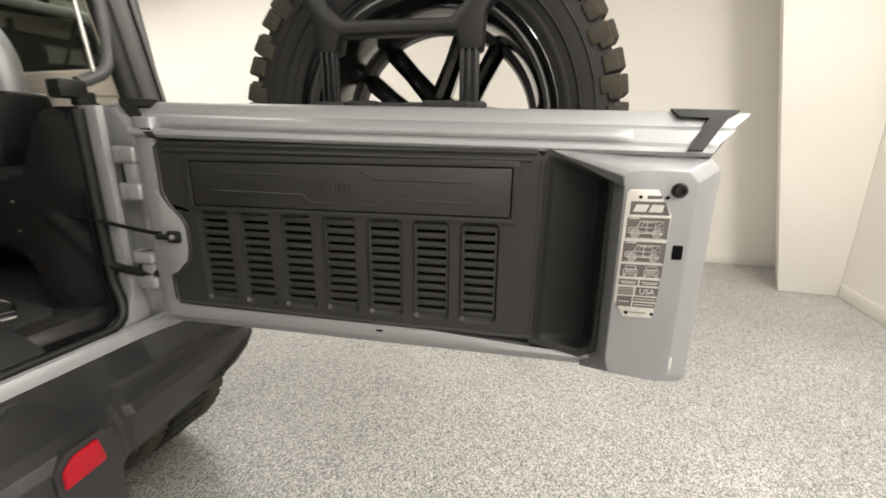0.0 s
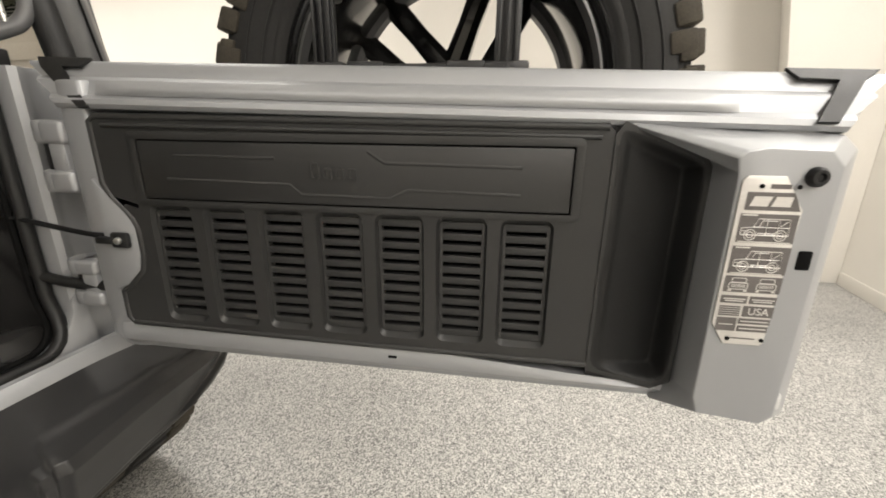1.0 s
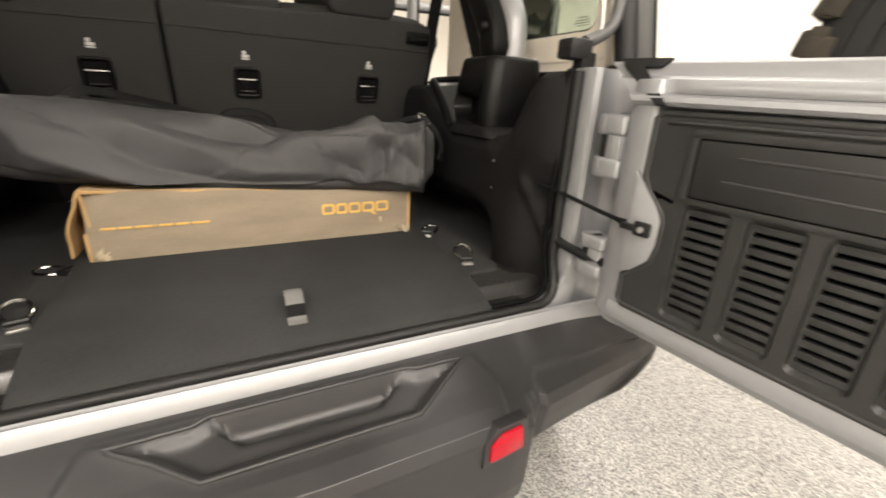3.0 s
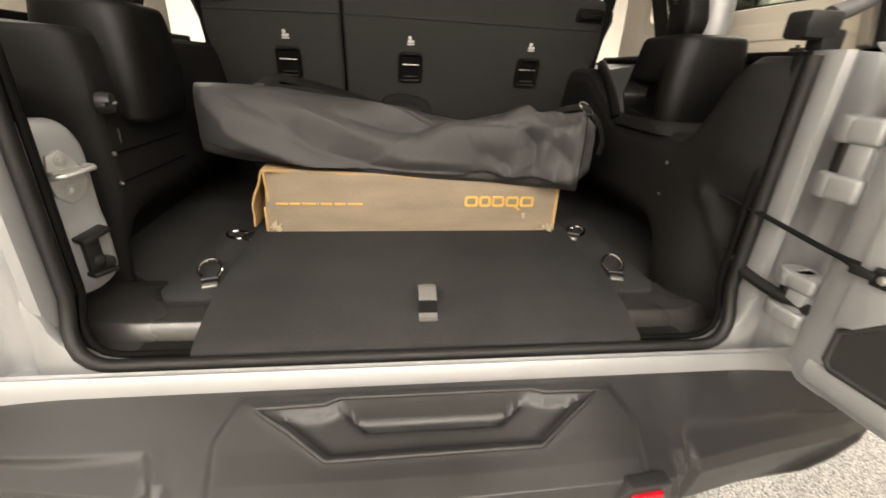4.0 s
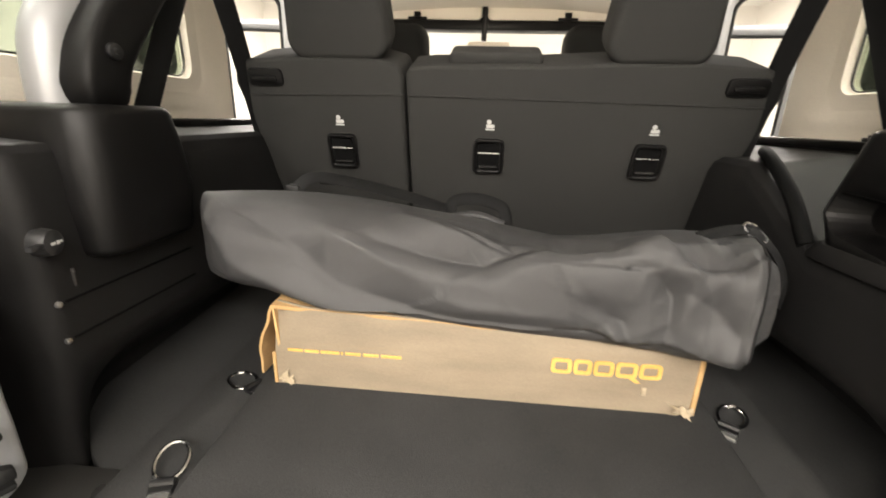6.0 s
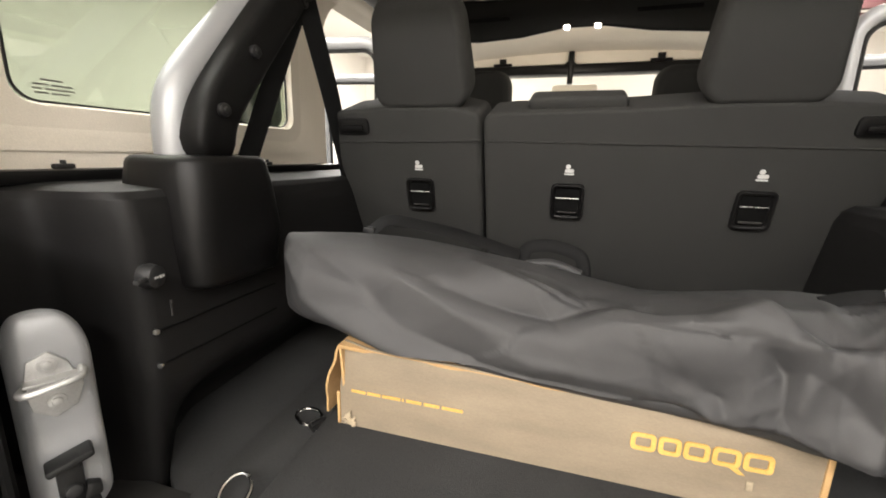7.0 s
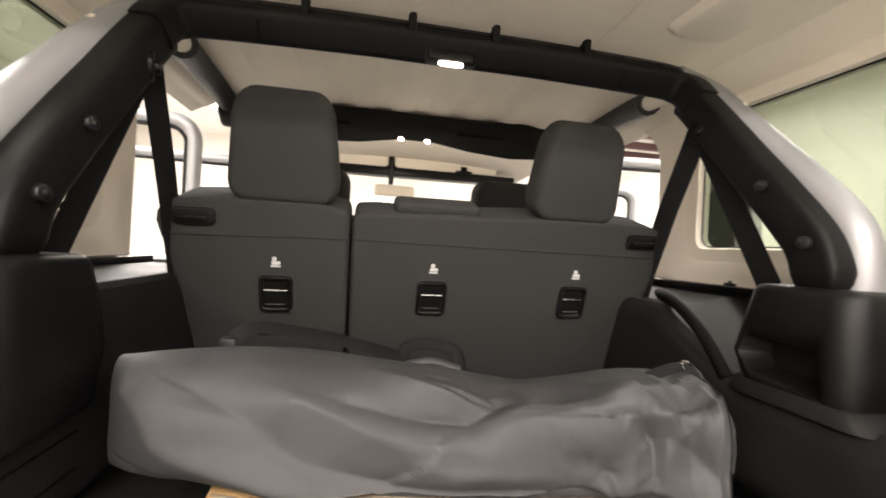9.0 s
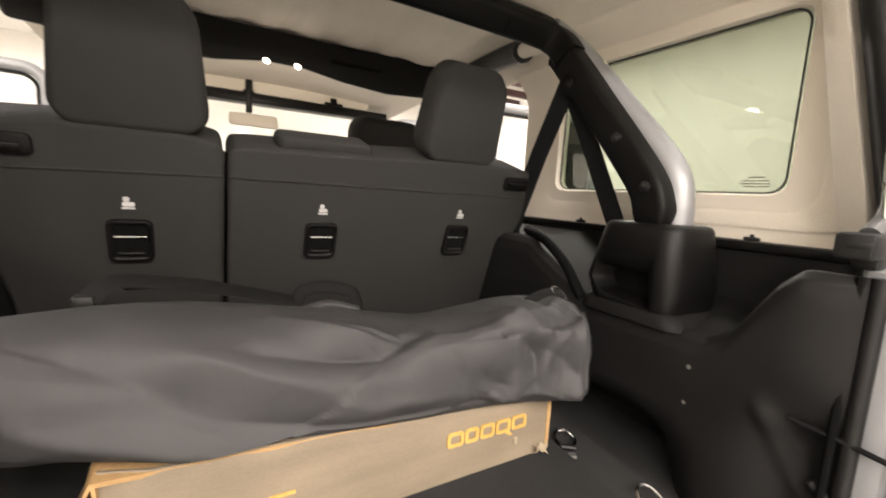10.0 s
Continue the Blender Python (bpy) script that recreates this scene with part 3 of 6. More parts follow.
dome = part("dome_lamp", prism(rrect(-0.062, 0.648, 0.045, 0.682, 0.012), 1.662, 1.680, "z", 0.003), TRIM, rollbar, "slim lit dome lamp under the cross bar")
part("lens", prism(rrect(-0.034, 0.654, 0.018, 0.672, 0.008), 1.658, 1.6615, "z", 0.001), LED, dome, "lit frosted lens")
area("dome_lamp_light", -0.008, 0.664, 1.654, 0.08, 0.02, 0.15, (1.0, 0.88, 0.70))
# fore-and-aft bars along the roof edge
for s in (1, -1):
    part("side_bar", tube(smooth([(s * 0.595, 0.86, 1.715), (s * 0.605, 0.90, 1.722), (s * 0.630, 1.15, 1.738), (s * 0.64, 1.36, 1.735)], 5), 0.034, 12), PLASTIC, rollbar, "black padded bar along the roof edge")

for s in (1, -1):
    part("side_tube", tube(smooth([(s * 0.545, 0.672, 1.682), (s * 0.575, 0.76, 1.700), (s * 0.607, 0.92, 1.722), (s * 0.655, 1.35, 1.735)], 5), 0.022, 12), CREAM, rollbar, "cream painted end of the roof bar")

# ---------------------------------------------------------------- side trim of the load bay
for s, nm in ((1, "right"), (-1, "left")):
    def trim(u, v, s=s):
        y = lerp(0.022, 0.985, v)
        back = 0.5 - 0.5 * math.tanh((y - 0.085) * 26) if s > 0 else 0.5 - 0.5 * math.tanh((y - 0.188) * 70)   # the panel steps out behind the wheel housing
        rise = interp(y, [0.44, 0.66], [0.0, 0.115])   # and rises beside the seat
        zt = max(interp(y, [0.085, 0.11, 0.165, 0.20], [1.200, 1.175, 1.085, 1.062]), 1.062 + rise)
        prof = [(0.497, 0.745), (0.492, 0.80), (0.492, 0.87), (0.492, min(0.95, zt - 0.09)), (0.492, min(1.00, zt - 0.055)), (0.494, zt - 0.03), (0.500, zt - 0.010), (0.514, zt), (0.530, zt), (0.545, min(zt, 1.078 + rise)), (0.665, 1.085 + rise * 0.95), (0.700, 1.100 + rise * 0.85), (0.708, 1.150 + rise * 0.4), (0.712, 1.208)]
        if s < 0:                                               # the left panel runs straight up to the rail
            prof = [(0.540, 0.745), (0.535, 0.80), (0.535, 0.87), (0.535, 0.95), (0.535, 1.00), (0.535, 1.05), (0.535, 1.10), (0.537, 1.13), (0.540, 1.155), (0.544, 1.175), (0.549, 1.190), (0.558, 1.200), (0.640, 1.2055), (0.712, 1.208)]
        k = u * (len(prof) - 1)
        i = min(int(k), len(prof) - 2)
        x, z = lerp(prof[i][0], prof[i + 1][0], k - i), lerp(prof[i][1], prof[i + 1][1], k - i)
        low = max(0.0, min(1.0, ((1.05 if s > 0 else 1.30) - z) / 0.10))
        x = min(x + (0.062 if s > 0 else 0.120) * back * low, 0.712)
        if s > 0:                                               # upright moulded crease
            x -= 0.010 * math.exp(-((y - 0.073 - 0.45 * (z - 0.909)) / 0.012) ** 2) * ease(0.84, 0.87, z) * ease(1.01, 0.97, z)
        if y < 0.10 and s > 0:                                  # closes towards the rear jamb
            x = lerp(x, 0.525, (((0.10 - y) / 0.08) ** 2 * 0.9 if y > 0.02 else 0.9) * ease(0.80, 0.90, z))
        if u < 0.5:                                             # recess low in the panel, over the carpet
            x += (0.165 if s > 0 else 0.125) * ease(0.175, 0.36, y) * (1 - ease(0.79, 0.93, z))
        return Vector((s * x, y, z))
    # same plastic as the tower, in the copy toned for the bay's light
    side = part("side_trim", sheet(trim, 104, 120, 0.004), TRIMTONED, car, "black moulded plastic side trim of the load bay", angle=60)
    tower = part("tower", bev(loft([([(s * a, b) for a, b in rrect(0.494, 0.266, 0.662, 0.446, 0.035, 4)], 1.070 if s > 0 else 1.05), ([(s * a, b) for a, b in rrect(0.4895, 0.260, 0.662, 0.468 if s > 0 else 0.458, 0.035, 4)], 1.128), ([(s * a, b) for a, b in rrect(0.497, 0.270, 0.660, 0.452, 0.035, 4)], 1.20),
                             ([(s * a, b) for a, b in rrect(0.504, 0.277, 0.656, 0.444, 0.035, 4)], 1.248)], "z"), 0.012, 3, 50), TRIM, side, "black plastic cover at the roll bar foot")
    if s > 0:
        part("tower_foot", loft([([(s * a, b) for a, b in rrect(0.484, 0.236, 0.68, 0.478, 0.04, 4)], 1.058), ([(s * a, b) for a, b in rrect(0.492, 0.264, 0.662, 0.462, 0.035, 4)], 1.085)], "z", w=0.004), TRIMTONED, side)
    if s > 0:                                                   # grab recess low in the cover
        hole = soften([(0.300, 1.084), (0.418, 1.099), (0.444, 1.126), (0.432, 1.164), (0.312, 1.160)], 0.012, 3)
        deep = soften([(0.312, 1.100), (0.405, 1.110), (0.420, 1.128), (0.412, 1.152), (0.320, 1.150)], 0.010, 3)
        carve(tower, loft([(hole, 0.470), (hole, 0.488), (deep, 0.535)], "x"))
        part("arch_trim", tube(smooth([(0.500, 0.470, 1.070), (0.499, 0.522, 1.132), (0.506, 0.585, 1.172), (0.530, 0.660, 1.192), (0.58, 0.76, 1.196)], 6), 0.012, 10), DARK, side)
    xs = 0.4905 if s > 0 else 0.533
    for zc in ((1.011, 0.947) if s > 0 else (1.006, 0.955)):
        part("panel_screw", join(disc(0.0042, 0.005, 12, 0.001, pose(s * xs, 0.215, zc, 0, 90, 0))), SATIN, side, "small bright panel screw")
        part("panel_slot", bx((s * (xs + 0.001) - 0.0015, 0.225, zc - 0.0012), (s * (xs + 0.001) + 0.0015, 0.40 if s > 0 else 0.462, zc + 0.0012)), DARK, side)
    if s < 0:                                                   # small upright slot and the cover's lower edge
        part("panel_notch", bx((-0.537, 0.2415, 1.020), (-0.5325, 0.2455, 1.045), 0.001), STEP, side)
        part("cover_edge", bx((-0.5365, 0.318, 1.0955), (-0.533, 0.452, 1.0985), 0.001), STEP, side)
    # scuff step in the rear corner
    xo = 0.575 if s > 0 else 0.665
    part("corner_step", loft([([(s * a, b) for a, b in [(0.30, 0.012), (0.470, 0.012), (xo - 0.010, 0.040), (xo, 0.185), (0.30, 0.185)]], 0.70),
                              ([(s * a, b) for a, b in [(0.30, 0.012), (0.470, 0.012), (xo - 0.010, 0.040), (xo, 0.185), (0.30, 0.185)]], 0.742)], "z", w=0.006), STEP, side)
    part("corner_riser", loft([([(s * a, b) for a, b in soften([(0.30, 0.034), (0.498, 0.034), (xo - 0.016, 0.056), (xo, 0.20), (0.30, 0.20)], 0.012)], 0.735),
                               ([(s * a, b) for a, b in soften([(0.30, 0.054), (0.490, 0.054), (xo - 0.026, 0.072), (xo - 0.010, 0.20), (0.30, 0.20)], 0.012)], 0.768)], "z", w=0.003, seg=2), STEP, side, "grey-black plastic riser in the load bay corner")

# power socket, with its tethered lid, on the left trim
sock = part("power_socket", join(lathe([(0.010, 0), (0.022, 0), (0.024, 0.006), (0.021, 0.016), (0.012, 0.018), (0.0, 0.018)], 24), bx((-0.004, -0.045, 0.010), (0.004, -0.018, 0.016), 0.001)), BUMPER, car, "round capped power socket in the side trim")
sock.matrix_basis = pose(-0.533, 0.208, 1.090, 0, 90, 12) @ Matrix.Diagonal((0.72, 0.72, 1.25, 1))
part("socket_print", join(bx((-0.002, -0.012, 0.0182), (0.002, -0.003, 0.0187)), bx((-0.003, 0.000, 0.0182), (0.003, 0.005, 0.0187)), bx((-0.002, 0.007, 0.0182), (0.002, 0.012, 0.0187))), WHITEINK, sock)

# ---------------------------------------------------------------- latch striker on the left jamb
def on_post(u, w, z):
    """u along the inward face from its rear edge, w out of the face."""
    return Vector((-0.545 + 0.447 * u + 0.894 * w, 0.062 + 0.894 * u - 0.447 * w, z))


def to_post(bm):
    for v in bm.verts:
        v.co = on_post(*v.co)
    return bm


post_loops = []
for k in range(37):
    z = lerp(0.814, 1.078, 0.5 - 0.5 * math.cos(math.pi * k / 36))
    top, bot = max(0.0, (z - 1.022) / 0.056), max(0.0, (0.852 - z) / 0.038)
    round_top, round_bot = 1 - math.sqrt(max(0.0, 1 - top ** 2)), 1 - math.sqrt(max(0.0, 1 - bot ** 2))
    ul, ur = -0.006 + 0.020 * round_top ** 1.3 + 0.006 * round_bot, 0.067 - 0.034 * round_top - 0.050 * round_bot
    wf = 0.006 * ease(0.938, 0.910, z) - 0.013 * round_top - 0.007 * round_bot
    kink = 0.004 * ease(0.930, 0.910, z)
    f = (ur - ul) / 0.073
    plan = [(ul + 0.006, -0.030), (ul, -0.024), (ul, wf - 0.013), (ul + 0.003 * f, wf - 0.007), (ul + 0.009 * f, wf - 0.002), (ul + (0.018 + kink) * f, wf), (ur - 0.010 * f, wf), (ur - 0.003 * f, wf - 0.002), (ur, wf - 0.007), (ur, -0.024), (ur - 0.006, -0.030)]
    post_loops.append(([tuple(on_post(u, w, 0))[:2] for u, w in plan], z))
striker = part("striker_post", loft(post_loops, "z"), SILVER, car, "silver painted striker post of the tailgate latch", angle=60)
part("post_bracket", bx((-0.660, 0.080, 0.86), (-0.570, 0.118, 1.03), 0.006), DARK, striker)
hexa = [(0.012, 1.030), (0.030, 1.037), (0.045, 1.022), (0.056, 0.990), (0.048, 0.968), (0.028, 0.958), (0.010, 0.972), (0.006, 1.000)]
part("striker_plate", to_post(prism(hexa, -0.002, 0.005, "y", 0.0018)), GALV, striker, "dull grey steel striker plate")
for ub, zb in ((0.028, 1.0225), (0.031, 0.978)):
    part("striker_bolt", to_post(join(disc(0.0088, 0.0035, 20, 0.001, pose(ub, 0.005, zb, -90, 0, 0)), disc(0.0055, 0.008, 6, 0.001, pose(ub, 0.005, zb, -90, 0, 0)))), GALV, striker, "dull steel bolt head")
loop = to_post(join(tube(smooth([(0.006, 0.003, 1.000), (0.003, 0.018, 1.002), (0.006, 0.031, 1.005), (0.018, 0.036, 1.007), (0.040, 0.036, 1.010), (0.052, 0.032, 1.011), (0.056, 0.020, 1.011), (0.055, 0.003, 1.010)], 4), 0.0040, 10),
                    bx((0.006, 0.002, 1.006), (0.054, 0.020, 1.0095), 0.001)))
part("striker_loop", loop, GALV, striker, "bright steel striker loop")
flap = bx((-0.022, 0.004, -0.0045), (0.022, 0.032, 0.0045), 0.003)
flap.transform(pose(0.031, 0, 0.910, 0, -14, 0))
guide = to_post(join(flap, bx((0.017, 0.004, 0.848), (0.041, 0.017, 0.904), 0.004), bx((0.014, 0.004, 0.842), (0.052, 0.026, 0.851), 0.004), prism([(0.036, 0.846), (0.055, 0.850), (0.055, 0.864), (0.042, 0.870)], 0.004, 0.018, "y", 0.003)))
part("latch_guide", guide, RUBBER, striker, "black rubber guide block")
part("guide_bolt", to_post(disc(0.0082, 0.007, 18, 0.002, pose(0.030, 0.017, 0.868, -90, 0, 0))), BUMPER, striker, "dark round bolt head")

# ---------------------------------------------------------------- rear bumper
HEX = [(-0.258, -0.088), (-0.160, -0.086), (-0.137, -0.077), (0.153, -0.077), (0.170, -0.083), (0.260, -0.085), (0.202, -0.122), (0.148, -0.158), (-0.150, -0.160), (-0.202, -0.122)]
POCKET = [(-0.150, -0.080), (0.162, -0.080), (0.100, -0.122), (-0.104, -0.122)]
BLOCK = [(-0.285, -0.066), (0.285, -0.066), (0.312, -0.125), (0.286, -0.26), (-0.286, -0.26), (-0.312, -0.125)]
WING = [(0.374, 0.540), (0.364, 0.600), (0.364, 0.662), (0.372, 0.678), (0.388, 0.685), (0.60, 0.678), (0.78, 0.656), (0.825, 0.640), (0.81, 0.606), (0.60, 0.556)]


def inside(p, poly):
    """Distance of p inside a polygon, or minus that outside."""
    best, odd = 9.0, False
    for (x0, y0), (x1, y1) in zip(poly, poly[1:] + poly[:1]):
        ex, ey = x1 - x0, y1 - y0
        t = max(0, min(1, ((p[0] - x0) * ex + (p[1] - y0) * ey) / (ex * ex + ey * ey)))
        best = min(best, math.hypot(p[0] - x0 - t * ex, p[1] - y0 - t * ey))
        if (y0 > p[1]) != (y1 > p[1]) and p[0] < x0 + (p[1] - y0) / (y1 - y0) * ex:
            odd = not odd
    return best if odd else -best


BX = [0, 0.30, 0.335, 0.350, 0.372, 0.388, 0.60, 0.70, 0.76, 0.80, 0.825, 0.838, 0.845]
BYF = [-0.222, -0.216, -0.212, -0.184, -0.182, -0.194, -0.160, -0.140, -0.124, -0.106, -0.082, -0.050, -0.010]
BZB = [0.43, 0.435, 0.44, 0.50, 0.525, 0.53, 0.537, 0.55, 0.568, 0.588, 0.606, 0.620, 0.630]


def bumper_fn(u, v):
    x = lerp(-0.845, 0.845, u)
    yf, zb = interp(abs(x), BX, BYF), interp(abs(x), BX, BZB)
    ys = interp(abs(x), [0, 0.30, 0.60, 0.70, 0.76, 0.80, 0.825, 0.838, 0.845], [-0.222, -0.214, -0.160, -0.140, -0.124, -0.106, -0.082, -0.050, -0.010])
    drop = 0.02 * ease(0.5, 0.84, abs(x))
    prof = [(max(0.02, yf + 0.05), 0.720), (max(-0.050, yf + 0.03), 0.719), (max(-0.064, yf + 0.02), 0.712), (max(lerp(-0.07, ys, 0.50), ys + 0.016), lerp(0.711, 0.648, 0.5)), (lerp(ys, yf, 0.35) + min(0.035, 0.014 + 0.1 * max(0, -yf)), 0.667), (lerp(ys, yf, 0.75) + 0.010, 0.655), (yf, 0.637), (yf + 0.006, zb + 0.07), (yf + 0.014, zb + 0.03), (yf + 0.05, zb + 0.004), (yf + 0.10, zb)]
    k = v * (len(prof) - 1)
    i = min(int(k), len(prof) - 2)
    y, z = lerp(prof[i][0], prof[i + 1][0], k - i), lerp(prof[i][1], prof[i + 1][1], k - i) - drop
    if v < 0.62:
        blk = ease(0.0, 0.016, inside((x, y), BLOCK))
        z += 0.007 * blk
        d = inside((x, y), HEX)
        z += 0.0020 * math.exp(-(d / 0.0060) ** 2)
        z -= 0.011 * ease(0.004, 0.020, d) + 0.020 * ease(0.0, 0.016, inside((x, y), POCKET))
    w = inside((abs(x), z), WING)
    y += 0.011 * ease(-0.002, 0.014, w) - 0.002 * math.exp(-(w / 0.007) ** 2)
    return Vector((x, y, z))


def ridge_point(x, y):
    """The place on the bumper's top at (x, y)."""
    best = min((bumper_fn((x + 0.845) / 1.69, k / 400) for k in range(20, 250)), key=lambda p: abs(p.y - y))
    return Vector((x, y, best.z - 0.0012))


ridge = []
for (xa, ya), (xb, yb) in zip(HEX, HEX[1:] + HEX[:1]):
    for k in range(8):
        ridge.append(ridge_point(lerp(xa, xb, k / 8), lerp(ya, yb, k / 8)))
bb = sheet(bumper_fn, 440, 150)
bb.verts.ensure_lookup_table()
rows_b = [[bb.verts[i * 151 + j] for j in range(151)] for i in range(441)]
backs = [(bb.verts.new((r[0].co.x, 0.05 + 0.07 * ease(0.76, 0.845, abs(r[0].co.x)), r[0].co.z)), bb.verts.new((r[0].co.x, 0.05 + 0.07 * ease(0.76, 0.845, abs(r[0].co.x)), r[-1].co.z))) for r in rows_b]
for i in range(440):
    p, q, (a, c), (b, d) = rows_b[i], rows_b[i + 1], backs[i], backs[i + 1]
    for f4 in ((p[0], q[0], b, a), (a, b, d, c), (c, d, q[-1], p[-1])):
        bb.faces.new(f4)
for r, (a, c) in ((rows_b[0], backs[0]), (rows_b[-1], backs[-1])):
    bb.faces.new(r + [c, a])
bumper = part("rear_bumper", bb, BUMPER, car, "dark grey plastic rear bumper with a moulded step", angle=60)
part("step_ridge", tube(ridge, 0.0042, 10, closed=True), BUMPER, bumper)
part("reflector", prism([(0.241, 0.606), (0.306, 0.615), (0.299, 0.661), (0.260, 0.656), (0.242, 0.638)], -0.226, -0.200, "y", 0.004), RED, bumper, "red plastic reflector in the bumper")
part("reflector_frame", ring([(0.231, 0.596), (0.318, 0.606), (0.309, 0.672), (0.254, 0.667), (0.232, 0.644)], [(0.242, 0.607), (0.305, 0.616), (0.298, 0.660), (0.261, 0.655), (0.243, 0.637)], -0.2205, -0.20, "y", 0.002), BUMPER, bumper)
part("under_tray", bx((-0.64, -0.05, 0.48), (0.64, 1.2, 0.60), 0.01), DARK, car)

# ---------------------------------------------------------------- wheels


def wheel(name, label, m, group):
    """A wheel about its own y axis, the inner side towards -y."""
    w = thing(name, label, "wheel", m, group)
    turn = pose(0, 0, 0, -90, 0, 0)
    ty = lathe([(0.272, -0.135), (0.285, -0.146), (0.330, -0.158), (0.370, -0.156), (0.398, -0.142), (0.404, -0.10), (0.406, 0), (0.404, 0.10), (0.398, 0.142), (0.368, 0.155), (0.330, 0.158), (0.285, 0.146), (0.272, 0.135)], 72, turn)
    t = part("tyre", ty, TYRE, w, "black all-terrain tyre with chunky dusty tread")
    part("bead_ring", lathe([(0.290, -0.1475), (0.296, -0.152), (0.302, -0.1535), (0.306, -0.152), (0.300, -0.147)], 72, turn), TYRE, t)
    for ra in (0.322, 0.352):
        part("sidewall_rib", lathe([(ra - 0.003, -0.1555), (ra, -0.1596), (ra + 0.003, -0.1555)], 72, turn), TYRE, t)
    # shoulder lugs, then the centre blocks
    lug = loft([([(-0.017, -0.157), (0.019, -0.151), (0.022, -0.10), (0.014, -0.066), (-0.014, -0.07), (-0.021, -0.11)], 0.384), ([(-0.017, -0.153), (0.018, -0.147), (0.021, -0.10), (0.013, -0.07), (-0.013, -0.072), (-0.020, -0.11)], 0.4155)], "z", w=0.004)
    join(lug, bx((-0.014, -0.1590, 0.374), (0.017, -0.144, 0.402), 0.004))
    bmesh.ops.scale(lug, vec=(1.14, 1, 1), verts=lug.verts[:])
    first = part("tread_lug", lug, MUD, t)
    inv = loft([([(-0.018, -0.055), (0.012, -0.062), (0.020, -0.01), (0.014, 0.05), (-0.008, 0.06), (-0.018, 0.01)], 0.385), ([(-0.016, -0.052), (0.010, -0.059), (0.018, -0.01), (0.012, 0.047), (-0.007, 0.057), (-0.016, 0.01)], 0.419)], "z", w=0.003)
    mid = part("tread_block", inv, TYRE, t)
    long_lug = loft([([(-0.020, -0.158), (0.016, -0.153), (0.021, -0.11), (0.016, -0.072), (-0.010, -0.066), (-0.018, -0.10)], 0.382), ([(-0.018, -0.151), (0.015, -0.146), (0.020, -0.11), (0.014, -0.074), (-0.009, -0.07), (-0.017, -0.10)], 0.4165)], "z", w=0.004)
    join(long_lug, bx((-0.020, -0.1598, 0.362), (0.010, -0.144, 0.402), 0.004), bx((0.002, -0.1585, 0.376), (0.021, -0.144, 0.402), 0.004))
    bmesh.ops.scale(long_lug, vec=(1.12, 1, 1), verts=long_lug.verts[:])
    second = part("tread_lug", long_lug, MUD, t)
    second.matrix_basis = pose(0, 0, 0, 0, 7.4, 0)
    N = 50
    for k in range(N):
        a = 360 * k / N
        jig = random.Random(k).uniform(-1, 1)
        if k > 1:
            share("tread_lug", second if k % 2 else first, t, pose(0, 0, 0, 0, a + jig, 0))
        if k:
            share("tread_block", mid, t, pose(0, 0, 0, 0, a + 3, 0))
        share("tread_lug", first, t, pose(0, 0, 0, 0, a + 4, 0) @ Matrix.Diagonal((-1, -1, 1, 1)))
    r = part("rim", lathe([(0.276, -0.138), (0.286, -0.146), (0.280, -0.150), (0.268, -0.140), (0.262, -0.120), (0.250, -0.100), (0.244, 0.00), (0.244, 0.10), (0.262, 0.125), (0.272, 0.140), (0.280, 0.150), (0.286, 0.146), (0.276, 0.136)], 72, turn), RIM, w, "gloss black alloy rim")
    # the flange's grey carries the light on the black barrel's far lip
    part("rim_flange", lathe([(0.2445, 0.085), (0.232, 0.092), (0.228, 0.112), (0.245, 0.122)], 72, turn), RIMGREY, r)
    part("rim_lip", lathe([(0.262, -0.1215), (0.2665, -0.1395), (0.262, -0.1400), (0.256, -0.122)], 72, turn), RIMGREY, r)
    part("hub", lathe([(0.0, 0.055), (0.055, 0.055), (0.075, 0.065), (0.080, 0.10), (0.060, 0.118), (0.0, 0.12)], 36, turn), RIM, r)
    for k in range(5):
        c = radians(102 + 72 * k)
        for e in (-1, 1):
            p0 = Vector((0.070 * math.cos(c + e * 0.10), 0, 0.070 * math.sin(c + e * 0.10)))
            p1 = Vector((0.246 * math.cos(c + e * 0.43), 0, 0.246 * math.sin(c + e * 0.43)))
            d = (p1 - p0).normalized()
            s = Vector((-d.z, 0, d.x))
            bm = bmesh.new()
            loops = []
            for p, wd, y0, y1 in ((p0, 0.026, 0.058, 0.115), (p0.lerp(p1, 0.5), 0.022, 0.074, 0.118), (p1, 0.024, 0.084, 0.124)):
                loops.append([bm.verts.new(p + s * a + Vector((0, y, 0))) for a, y in ((-wd, y0 + 0.014), (-wd * 0.35, y0), (wd * 0.35, y0), (wd, y0 + 0.014), (wd, y1), (-wd, y1))])
            for A, B in zip(loops, loops[1:]):
                for i in range(6):
                    bm.faces.new((A[i], A[(i + 1) % 6], B[(i + 1) % 6], B[i]))
            bm.faces.new(loops[0])
            bm.faces.new(loops[-1][::-1])
            part("spoke", bm, RIM, r)
    return w


GATE = pose(0.52, -0.06, 0, 0, 0, -83.25)
wheel("spare_wheel", "spare wheel with black split-spoke rim and chunky dusty tread", GATE @ pose(0.600, 0.345, 1.18), "wheels")
wheel("road_wheel", "rear wheel with chunky dusty tread standing on the floor", pose(0.818, 0.615, 0.4195, 0, 0, -90), "wheels")

# ---------------------------------------------------------------- tailgate
gate = thing("tailgate", "silver tailgate swung wide open with black moulded inner trim panel", "tailgate", GATE)
